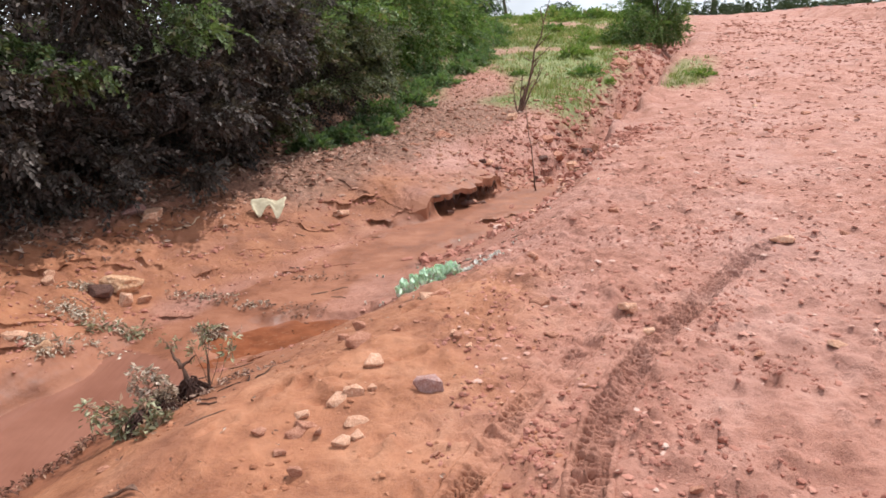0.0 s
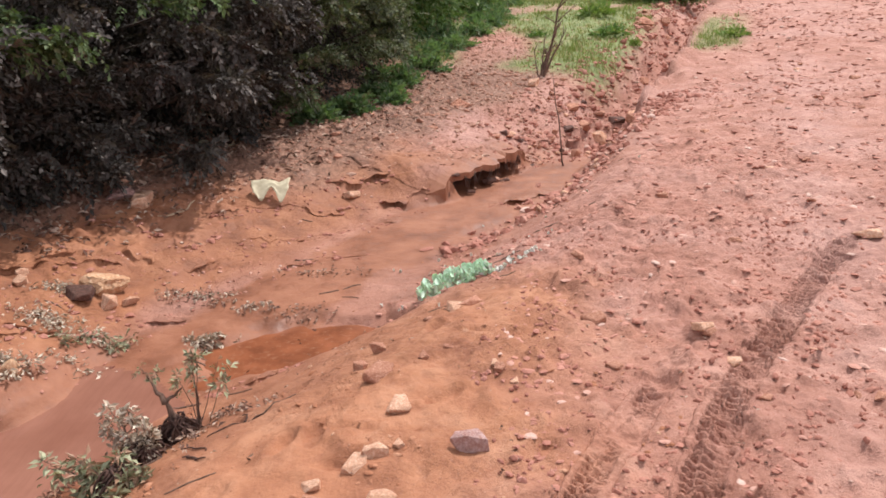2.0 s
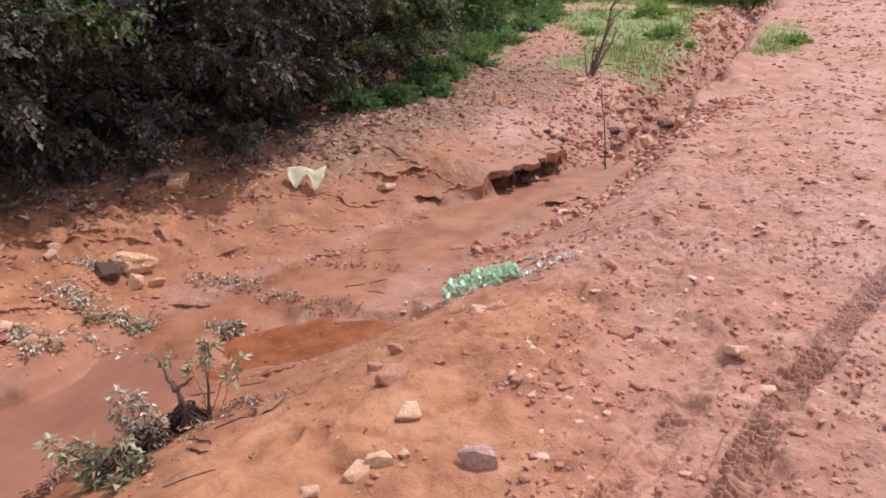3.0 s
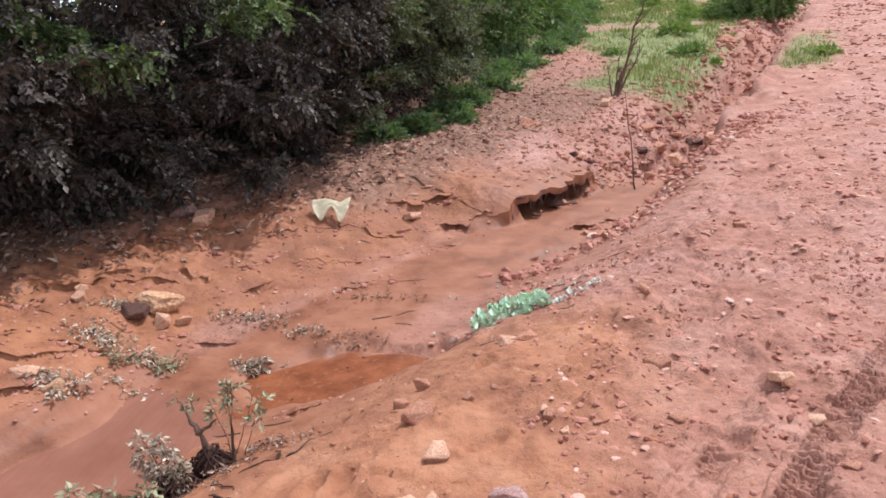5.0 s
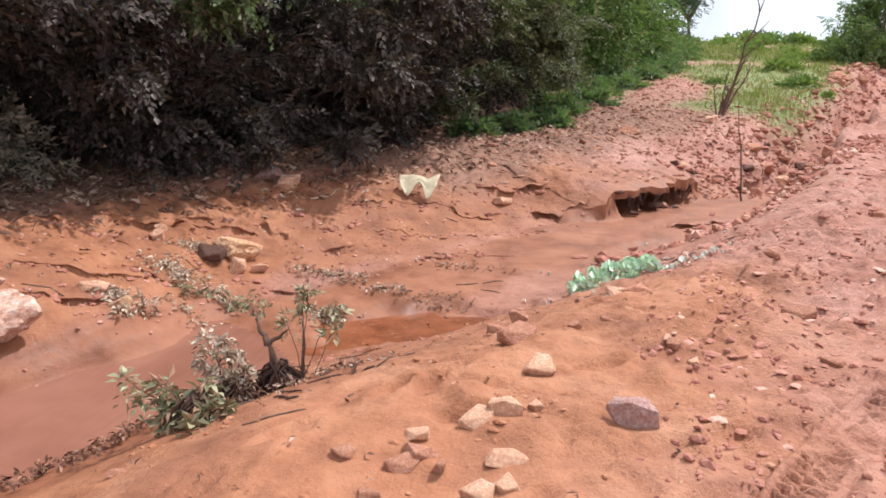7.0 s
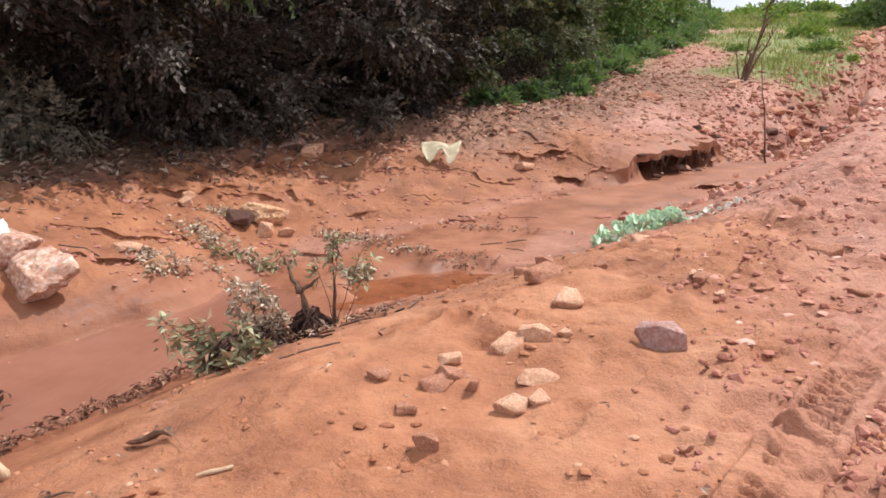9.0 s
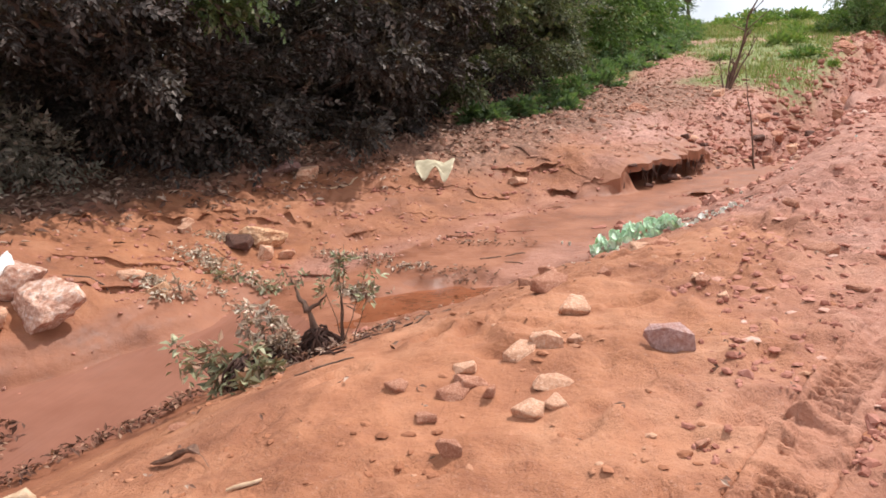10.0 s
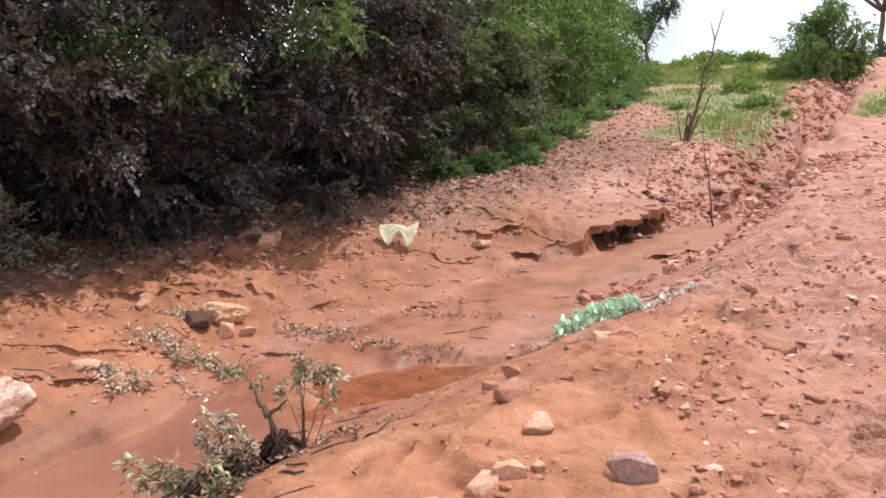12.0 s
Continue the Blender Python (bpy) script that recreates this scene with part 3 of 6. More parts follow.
def ground_masks(X, Y):
    """Where the ground is sandy, wet, littered or grown over."""
    d = wash(X, Y)
    wob = 0.25 * vnoise(X, Y, 0.6, 41) + 0.12 * vnoise(X, Y, 0.2, 42)
    sand = np.maximum(ease(0.2, 0.7, -d + wob) * ease(2.2, 1.7, -d + wob), ease(1.6, 0.7, d + wob) * ease(4.9, 3.6, Y + wob)) * ease(8.3, 7.3, Y + 2 * wob)
    sand = np.maximum(sand, 0.85 * ease(0.7, -0.2, X - 0.1 * (Y - 2.5) + wob) * ease(5.2, 4.0, Y + wob))
    wet = ease(0.62, 0.40, np.abs(d + 0.6 * wob)) * ease(9.4, 8.6, Y) * ease(-2, 0, Y)
    damp = ease(-2.3, -1.5, d + wob) * ease(1.5, 0.5, d + wob) * ease(8.4, 7.4, Y) * (0.50 + 0.32 * vnoise(X, Y, 0.7, 54) + 0.25 * vnoise(X, Y, 0.22, 55))
    wet = np.maximum(wet, np.clip(damp, 0, 0.8))
    litter = ease(0.25, -0.25, X - hedge_x(Y) + wob) * ease(30, 24, Y) + 0.9 * ease(0.8, 1.3, -d + wob) * ease(6.6, 7.4, Y) * ease(14.0, 11.0, Y)
    return ("sand", sand), ("wet", wet), ("litter", np.clip(litter, 0, 1)), ("turf", turf_mask(X, Y))


build_ground()


def water_sheet(name, label, x0, x1, y0, y1, level, fall, material, ripple):
    """A shallow sheet of water that fills the ground's hollow up to its level; it shows where the ground lies lower."""
    xs, ys = np.arange(x0, x1, 0.03), np.arange(y0, y1, 0.03)
    X, Y = np.meshgrid(xs, ys)
    Z = level + fall * (Y - y0) + ripple * vnoise(X, Y * 0.35, 0.07, 51)
    low = ground_z(X, Y) < Z + 0.02
    low &= ((X - (x0 + x1) / 2) / (x1 - x0)) ** 2 + ((Y - (y0 + y1) / 2) / (y1 - y0)) ** 2 < 0.25
    nx = len(xs)
    i = (np.arange(len(ys) - 1)[:, None] * nx + np.arange(nx - 1)[None, :])
    keep = low[:-1, :-1] | low[1:, :-1] | low[:-1, 1:] | low[1:, 1:]
    i = i[keep]
    f = np.stack([i, i + 1, i + nx + 1, i + nx], -1)
    used, inv = np.unique(f.reshape(-1), return_inverse=True)
    v = np.stack([X, Y, Z], -1).reshape(-1, 3)[used]
    tagged(new(name, mesh_of(name, v, inv.reshape(-1, 4), material, True)), label, "water", kind="structure")


water_sheet("water", "thin rippled sheet of muddy water in the wash", -4.0, -0.6, -3.0, 4.4, -0.582, 0.052, WATER, 0.002)
water_sheet("water", "shallow orange puddle in the bed of the wash", -1.80, -0.36, 4.05, 5.15, -0.226, 0.0, ORANGE, 0.0004)


# ---- thicket ----
def crown(rng, lobes, count, length, leaflets, size, droop=0.35, low=None, shell=0.55, layers=False):
    """Compound leaves spread through lobes (centre, radii), thicker towards the outside."""
    at, aim = [], []
    weight = np.array([r[0] * r[1] + r[1] * r[2] + r[0] * r[2] for _, r in lobes])
    for (c, r), w in zip(lobes, weight / weight.sum()):
        k = int(count * w)
        u = rng.normal(size=(k, 3))
        u /= np.linalg.norm(u, axis=1, keepdims=True)
        rad = rng.uniform(shell, 1.0, size=(k, 1)) ** 0.7 * (1 + 0.22 * rng.normal(size=(k, 1)))
        at.append(np.array(c) + u * rad * np.array(r))
        aim.append(u + rng.normal(size=(k, 3)) * 0.5 - np.array([0, 0, 0.15]))
    at, aim = np.concatenate(at), np.concatenate(aim)
    if low is not None:
        keep = at[:, 2] > low
        at, aim = at[keep], aim[keep]
    if layers:                                         # leaves gather in flat sprays with dark gaps between them
        q = vnoise(at[:, 0] + 0.4 * at[:, 1], 2.1 * at[:, 2] + 0.3 * at[:, 1], 0.52, 81) + 0.6 * vnoise(at[:, 1] - 0.3 * at[:, 0], 2.1 * at[:, 2], 0.26, 82)
        keep = q > rng.uniform(-0.22, 0.28, len(at))
        at, aim = at[keep], aim[keep] * np.array([1, 1, 0.45])
    n = len(at)
    return sprigs(rng, at, aim, rng.uniform(0.6, 1.3, n) * length, leaflets, rng.uniform(0.75, 1.25, n) * size, droop=droop)


def bush(name, label, x, y, height, wide, material, count, seed, stems=4, length=0.26, leaflets=9, size=0.075, lobes=9, low=0.15, lean=(0, 0), category="bush", group="", skirt=0, shell=0.55, layers=False):
    rng, prng = np.random.default_rng(seed), random.Random(seed)
    z = gz(x, y)
    ob = thing(name, label, category, group, at=(x, y, z))
    blobs = []
    for k in range(lobes):
        a, t = prng.uniform(0, 2 * math.pi), (k + 0.5) / lobes
        rr = wide * (0.55 + 0.25 * math.sin(math.pi * t)) * prng.uniform(0.55, 1.0)
        c = (math.cos(a) * rr + lean[0] * t, math.sin(a) * rr + lean[1] * t, height * (0.14 + 0.76 * t))
        r = wide * prng.uniform(0.42, 0.62) * (1.05 - 0.3 * t)
        blobs.append((c, (r, r, r * 0.8)))
    for k in range(skirt):
        a = 2 * math.pi * (k + prng.random() * 0.5) / skirt
        r = wide * prng.uniform(0.36, 0.50)
        blobs.append(((math.cos(a) * wide * 0.60, math.sin(a) * wide * 0.60, r * 0.7 + low * 0.6), (r, r, r * 0.85)))
    limbs = []
    for k in range(stems):
        c = blobs[(k * 2 + lobes // 2) % lobes][0]
        foot = (prng.uniform(-0.15, 0.15) * wide, prng.uniform(-0.15, 0.15) * wide, -0.08)
        p = crooked(foot, c, 6, 0.10 * wide, prng)
        r0 = 0.016 * height * prng.uniform(0.7, 1.2)
        limbs.append(tube(p, [r0 * (1 - 0.8 * i / 6) for i in range(7)]))
        for q in range(3):
            s = p[2 + q]
            e = blobs[prng.randrange(lobes)][0]
            pp = crooked(s, Vector(s).lerp(Vector(e), 0.7), 4, 0.06 * wide, prng)
            limbs.append(tube(pp, [r0 * 0.45 * (1 - 0.8 * i / 4) for i in range(5)], 5))
    part("trunk", mesh_of("trunk", *merge(limbs), BARK, True), ob)
    v, f = crown(rng, blobs, count, length, leaflets, size, low=low, shell=shell, layers=layers)
    part("crown", mesh_of("crown", v, f, material), ob)
    return ob


THICKET_LABEL = "tall dense thicket bush with feathery leaves in shaded and sunlit colours"
front = [(-5.3, 3.2, 3.6, 1.40, 1.05), (-4.75, 5.1, 3.4, 1.35, 0.90), (-3.85, 6.9, 3.3, 1.30, 0.10), (-3.4, 8.7, 3.4, 1.25, 0.1), (-2.75, 10.4, 3.5, 1.3, 0.1),
         (-2.15, 12.4, 3.6, 1.35, 0.1), (-1.45, 14.8, 3.8, 1.45, 0.1), (-0.75, 17.6, 4.0, 1.5, 0.1), (-0.85, 20.8, 4.1, 1.5, 0.1), (-1.2, 24.6, 4.0, 1.6, 0.1), (-1.6, 29.0, 4.0, 1.7, 0.1)]
# near bushes get the shade-coloured leaves, farther ones greener and brighter colours
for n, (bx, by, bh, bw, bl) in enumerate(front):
    bush("thicket_bush", THICKET_LABEL, bx, by, bh, bw, THICKET_SHADE if n < 5 else FOREST if n < 6 else LIME_LEAF, 6800 if n < 6 else 2300, 100 + n, low=bl, layers=n < 6, size=0.066 if n < 6 else 0.10, length=0.26 if n < 6 else 0.36, skirt=8 if n > 1 else 0, shell=0.3, lean=(0.42, -0.22), group="thicket beside the track")
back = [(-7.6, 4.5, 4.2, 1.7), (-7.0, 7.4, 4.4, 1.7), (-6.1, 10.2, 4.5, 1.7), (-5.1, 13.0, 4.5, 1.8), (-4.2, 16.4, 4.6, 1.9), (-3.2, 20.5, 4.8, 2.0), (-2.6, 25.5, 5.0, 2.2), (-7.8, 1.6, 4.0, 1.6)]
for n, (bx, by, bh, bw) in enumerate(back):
    bush("thicket_bush", THICKET_LABEL, bx, by, bh, bw, THICKET_SHADE, 1500, 140 + n, low=0.0, size=0.14, length=0.42, skirt=7, shell=0.2, group="thicket beside the track")

for n, (bx, by, bh, bw) in enumerate(((-4.5, 4.4, 0.55, 0.50), (-4.2, 5.5, 0.5, 0.45), (-4.9, 3.5, 0.6, 0.5), (-4.6, 2.7, 0.5, 0.5), (-5.6, 4.3, 0.9, 0.7), (-5.4, 5.6, 0.9, 0.7), (-6.2, 3.4, 1.1, 0.8), (-3.95, 4.3, 0.22, 0.26), (-3.9, 3.55, 0.2, 0.25), (-6.0, 5.0, 1.2, 0.9))):
    bush("undergrowth", "pale dusty undergrowth in the shade beneath the thicket", bx, by, bh, bw, UNDERGROWTH, 330, 160 + n, size=0.05, length=0.16, low=0.0, lobes=6, category="undergrowth", group="undergrowth in the shade")


def spray(label, x, y, z, reach, aim, seed, material=LIME_LEAF):
    """A leafy branch that reaches out of the thicket into the sun."""
    rng, prng = np.random.default_rng(seed), random.Random(seed)
    ob = thing("leafy_branch", label, "branch", "branches of the thicket", at=(x, y, z))
    a = Vector(aim).normalized()
    p = crooked(-a * (reach + 0.55) - Vector((0, 0, 0.25)), a * reach * 0.5, 6, 0.05, prng)
    part("stem", mesh_of("stem", *tube(p, [0.012 * (1 - 0.8 * i / 6) for i in range(7)], 5), BARK, True), ob)
    k = 76
    t = rng.uniform(0, 1, k)
    base = np.array(p[0])[None] * (1 - t[:, None]) * 0.4 + np.array(p[-1])[None] * t[:, None] + rng.normal(size=(k, 3)) * reach * np.array([0.32, 0.32, 0.10])
    v, f = sprigs(rng, base, np.array(a)[None] + rng.normal(size=(k, 3)) * 0.6, rng.uniform(0.12, 0.22, k), 9, rng.uniform(0.042, 0.062, k), width=0.62, droop=0.25)
    part("leaves", mesh_of("leaves", v, f, material), ob)


BOUGHS = [(-3.02, 5.75, 1.62, 0.42, SUNLEAF), (-3.30, 5.60, 1.76, 0.38, SUNLEAF), (-2.78, 5.85, 1.52, 0.28, SUNLEAF), (-3.20, 5.70, 1.40, 0.32, HALF_LIT), (-3.06, 5.19, 1.04, 0.24, HALF_LIT),
          (-2.17, 6.83, 1.84, 0.42, SUNLEAF), (-1.80, 7.35, 1.76, 0.28, HALF_LIT), (-2.35, 7.05, 2.08, 0.40, SUNLEAF), (-1.89, 6.63, 1.17, 0.20, HALF_LIT), (-2.10, 6.70, 1.12, 0.18, HALF_LIT),
          (-3.33, 6.23, 0.45, 0.18, HALF_LIT), (-2.80, 6.31, 0.60, 0.18, HALF_LIT), (-2.20, 6.73, 0.62, 0.18, HALF_LIT), (-0.95, 9.80, 2.20, 0.45, LIME_LEAF), (-1.60, 8.90, 1.98, 0.38, SUNLEAF),
          (-3.05, 4.70, 1.45, 0.40, THICKET_SHADE), (-3.30, 4.40, 1.55, 0.42, THICKET_SHADE), (-3.00, 5.15, 1.50, 0.36, THICKET_SHADE)]
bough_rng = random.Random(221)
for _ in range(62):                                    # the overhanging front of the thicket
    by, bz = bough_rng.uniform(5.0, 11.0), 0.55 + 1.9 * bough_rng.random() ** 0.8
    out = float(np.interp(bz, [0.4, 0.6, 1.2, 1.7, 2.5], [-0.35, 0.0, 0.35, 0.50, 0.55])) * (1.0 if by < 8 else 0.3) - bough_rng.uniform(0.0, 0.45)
    # how lit a spray looks is partly set by its leaf colour
    lit = FOREST if by > 8.5 else bough_rng.choice((HALF_LIT, HALF_LIT, THICKET_SHADE))
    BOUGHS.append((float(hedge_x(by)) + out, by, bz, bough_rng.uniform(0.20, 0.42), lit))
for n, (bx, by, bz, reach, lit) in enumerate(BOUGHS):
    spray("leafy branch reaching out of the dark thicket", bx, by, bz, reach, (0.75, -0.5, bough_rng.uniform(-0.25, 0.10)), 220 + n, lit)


def herbs():
    """Low bright weeds along the foot of the thicket."""
    for n in range(46):
        rng = np.random.default_rng(300 + n)
        y = 8.8 + 17 * (n / 46) ** 1.2 + rng.uniform(-0.2, 0.2)
        x = float(hedge_x(y)) + rng.uniform(-0.35, 0.30)
        r = rng.uniform(0.06, 0.18) * (1 + 0.08 * (y - 9)) * (0.7 if y < 12 else 1.0)
        ob = thing("weed", "low bright green leafy weed at the foot of the thicket", "weed", "weeds along the thicket", at=(x, y, gz(x, y)))
        k = 90
        u = rng.normal(size=(k, 3))
        u /= np.linalg.norm(u, axis=1, keepdims=True)
        at = np.abs(u) * np.array([1, 1, 1]) * np.sign(u) * r * rng.uniform(0.3, 1, (k, 1))
        at[:, 2] = np.abs(at[:, 2]) * 0.9
        v, f = sprigs(rng, at, u + np.array([0, 0, 0.3]), rng.uniform(0.1, 0.2, k), 6, rng.uniform(0.05, 0.09, k), width=0.6)
        part("leaves", mesh_of("leaves", v, f, HERB), ob)
        part("stem", mesh_of("stem", *merge([tube([(0, 0, -0.03), (0.05 * s, 0.04 * s, r * 0.5), (0.3 * r * s, 0.2 * r, r * 0.8)], [0.006, 0.005, 0.002], 5) for s in (-1, 1, 0.3)]), BARK), ob)


herbs()


def hill_weeds():
    """Small leafy tussocks over the grassy slope."""
    prng = random.Random(390)
    made = 0
    while made < 36:
        y = prng.uniform(12, 36)
        x = prng.uniform(0.8, 3 + 0.25 * y)
        if float(turf_mask(np.array([x]), np.array([y]))[0]) < 0.6:
            continue
        rng = np.random.default_rng(3900 + made)
        r = prng.uniform(0.08, 0.20) * (1 + 0.05 * (y - 12))
        ob = thing("tussock", "low leafy green tussock on the grassy slope", "weed", "tussocks on the slope", at=(x, y, gz(x, y) - 0.02))
        k = 40
        u = rng.normal(size=(k, 3))
        u /= np.linalg.norm(u, axis=1, keepdims=True)
        u[:, 2] = np.abs(u[:, 2])
        v, f = sprigs(rng, u * r * rng.uniform(0.2, 1, (k, 1)) * np.array([1.3, 1.3, 0.7]), u + np.array([0, 0, 0.4]), rng.uniform(0.5, 1.0, k) * r, 6, rng.uniform(0.4, 0.7, k) * r, width=0.45)
        part("leaves", mesh_of("leaves", v, f, TUSSOCK if made % 3 else LIME_LEAF), ob)
        made += 1


hill_weeds()
bush("roadside_bush", "rounded green bush beside the gully on the hill", 5.15, 19.6, 1.70, 0.76, LIME_LEAF, 3200, 181, size=0.065, length=0.16, skirt=6, shell=0.2, low=0.05, category="bush")
bush("roadside_bush", "yellowish leafy bush beside the gully on the hill", 4.45, 19.0, 0.95, 0.6, LIME_LEAF, 800, 182, size=0.065, length=0.16, skirt=5, shell=0.2, low=0.02, category="bush")


def far_tree(label, x, y, height, wide, seed, open_crown=False, fork=0.45):
    rng, prng = np.random.default_rng(seed), random.Random(seed)
    z = gz(x, y)
    ob = thing("tree", label, "tree", "trees on the skyline", at=(x, y, z))
    limbs, blobs = [], []
    top = Vector((prng.uniform(-0.3, 0.3), 0, height * fork))
    limbs.append(tube(crooked((0, 0, -0.2), top, 5, 0.12, prng), [height * 0.028 * (1 - 0.09 * i) for i in range(6)], 7))
    for k in range(7 if open_crown else 6):
        a = 2 * math.pi * k / 6 + prng.uniform(-0.4, 0.4)
        e = top + Vector((math.cos(a) * wide * prng.uniform(0.5, 0.95), math.sin(a) * wide * prng.uniform(0.4, 0.9), height * (1 - fork) * prng.uniform(0.45, 0.9)))
        p = crooked(top, e, 5, 0.16, prng)
        limbs.append(tube(p, [height * 0.016 * (1 - 0.15 * i) for i in range(6)], 6))
        for q in (2, 3, 4):
            e2 = Vector(p[q]) + Vector((prng.uniform(-1, 1), prng.uniform(-1, 1), prng.uniform(0.1, 0.8))) * wide * 0.4
            limbs.append(tube(crooked(p[q], e2, 3, 0.06, prng), [height * 0.007, height * 0.005, height * 0.004, height * 0.002], 5))
            r = wide * prng.uniform(0.16, 0.27)
            blobs.append((tuple(e2), (r * 1.25, r * 1.25, r * 0.7)))
        r = wide * prng.uniform(0.22, 0.36)
        blobs.append((tuple(e), (r * 1.2, r * 1.2, r * 0.75)))
    part("trunk", mesh_of("trunk", *merge(limbs), BARK, True), ob)
    v, f = crown(rng, blobs, 420 if open_crown else 900, 0.4, 7, 0.20, shell=0.2)
    part("crown", mesh_of("crown", v, f, FAR_LEAF), ob)


far_tree("dark rounded tree on the far skyline", 4.5, 60.0, 6.2, 2.5, 201, fork=0.42)
bush("roadside_bush", "leafy green bush on the cut bank beside the track", 13.9, 22.6, 1.3, 0.7, LIME_LEAF, 900, 183, size=0.07, length=0.18, skirt=5, shell=0.2, low=0.02, category="bush")
far_tree("spreading tree with a forked trunk on the far skyline", 21.9, 65.0, 10.4, 4.4, 202, True, 0.46)
far_tree("dark dense tree on the far skyline", 25.6, 62.0, 6.3, 1.9, 203, fork=0.3)
bush("skyline_bush", "dark low bush on the far crest", 20.9, 48.0, 1.7, 1.7, FAR_LEAF, 500, 204, size=0.16, length=0.4, category="bush", group="bushes on the crest")
bush("skyline_bush", "dark low bush on the far crest", 24.5, 46.0, 1.5, 1.9, FAR_LEAF, 500, 205, size=0.16, length=0.4, category="bush", group="bushes on the crest")
bush("skyline_bush", "small dark bush on the far crest", 6.1, 43.0, 0.55, 0.7, FAR_LEAF, 200, 206, size=0.12, length=0.25, category="bush", group="bushes on the crest")
bush("skyline_bush", "dark low bush on the far crest", 2.2, 48.0, 2.2, 1.6, FAR_LEAF, 500, 207, size=0.16, length=0.4, category="bush", group="bushes on the crest")
for n, (bx, by, bh, bw) in enumerate(((12.6, 40.6, 0.42, 1.0), (13.9, 41.0, 0.50, 1.1), (15.3, 41.6, 0.45, 1.1), (17.0, 42.5, 0.42, 1.1), (18.9, 42.8, 0.36, 1.2), (20.9, 42.2, 0.45, 1.2), (22.8, 42.6, 0.40, 1.2), (24.8, 42.3, 0.5, 1.3), (26.9, 42.6, 0.45, 1.3), (29.0, 42.4, 0.5, 1.4))):
    bush("skyline_bush", "dark low hedge bush along the far crest of the track", bx, by, bh, bw, FAR_LEAF, 260, 210 + n, size=0.12, length=0.25, low=0.0, lobes=6, category="bush", group="bushes on the crest")
bush("skyline_bush", "dark low bush on the far crest", 16.2, 45.0, 0.5, 1.2, FAR_LEAF, 300, 208, size=0.13, length=0.3, category="bush", group="bushes on the crest")


# ---- grass ----
def grass():
    rng = np.random.default_rng(400)
    x, y = rng.uniform(-1, 12, 200000), 10.8 + 32 * rng.uniform(0, 1, 200000) ** 1.4
    keep = rng.uniform(0.25, 1.0, len(x)) < turf_mask(x, y) * (0.45 + 0.7 * (vnoise(x, y, 0.6, 61) + 0.5 * vnoise(x, y, 0.2, 64) > 0.0))
    x, y = x[keep][:70000], y[keep][:70000]
    n = len(x)
    base = np.stack([x, y, ground_z(x, y) - 0.01], -1)
    h = rng.uniform(0.03, 0.09, (n, 1)) * (1 + 0.9 * np.clip(vnoise(x, y, 0.45, 68), 0, 1))[:, None]
    a = rng.uniform(0, 2 * np.pi, n)
    side = np.stack([np.cos(a), np.sin(a), 0 * a], -1) * (0.004 + 0.0005 * (y[:, None] - 8))
    bend = np.stack([-np.sin(a), np.cos(a), 0 * a], -1) * h * rng.uniform(-0.7, 0.7, (n, 1)) + np.array([0, 0, 1.0]) * h
    v = np.stack([base - side, base + side, base + bend * 0.6 + side * 0.8, base + bend, base + bend * 0.6 - side * 0.8], 1).reshape(-1, 3)
    k = np.arange(n)[:, None] * 5
    f = np.concatenate([k + np.array([0, 1, 2]), k + np.array([0, 2, 4]), k + np.array([4, 2, 3])])
    tagged(new("grass", mesh_of("grass", v, f, GRASS)), "short patchy green grass on the slope beside the gully", "grass", kind="stuff")


grass()


# ---- stones ----
def rock_mesh(seed, flat, material, fine=2):
    """A broken stone: a ball cut back by random planes, with worn edges and a rough skin."""
    prng = random.Random(seed)
    cuts = []
    for _ in range(8):
        p = Vector((prng.gauss(0, 1), prng.gauss(0, 1), prng.gauss(0, 1))).normalized()
        cuts.append((p, prng.uniform(0.36, 0.70)))
    bm = bmesh.new()
    bmesh.ops.create_icosphere(bm, subdivisions=fine, radius=1.0)
    for v in bm.verts:
        u = v.co.normalized()
        r = min([1.0] + [d / u.dot(p) for p, d in cuts if u.dot(p) > 0.2])
        r += 0.07 * noise.noise(u * 2.3 + Vector((seed, 0, 0))) + 0.055 * noise.noise(u * 5.5 + Vector((0, seed, 0))) + 0.03 * noise.noise(u * 13.0 + Vector((0, 0, seed)))
        v.co = Vector((u.x * r * 0.74, u.y * r * 0.60, u.z * r * 0.72 * flat))
    wide = max(v.co.x for v in bm.verts) - min(v.co.x for v in bm.verts)
    bmesh.ops.scale(bm, vec=(1 / wide,) * 3, verts=bm.verts)
    me = bpy.data.meshes.new("stone")
    bm.to_mesh(me)
    bm.free()
    me.materials.append(material)
    return me


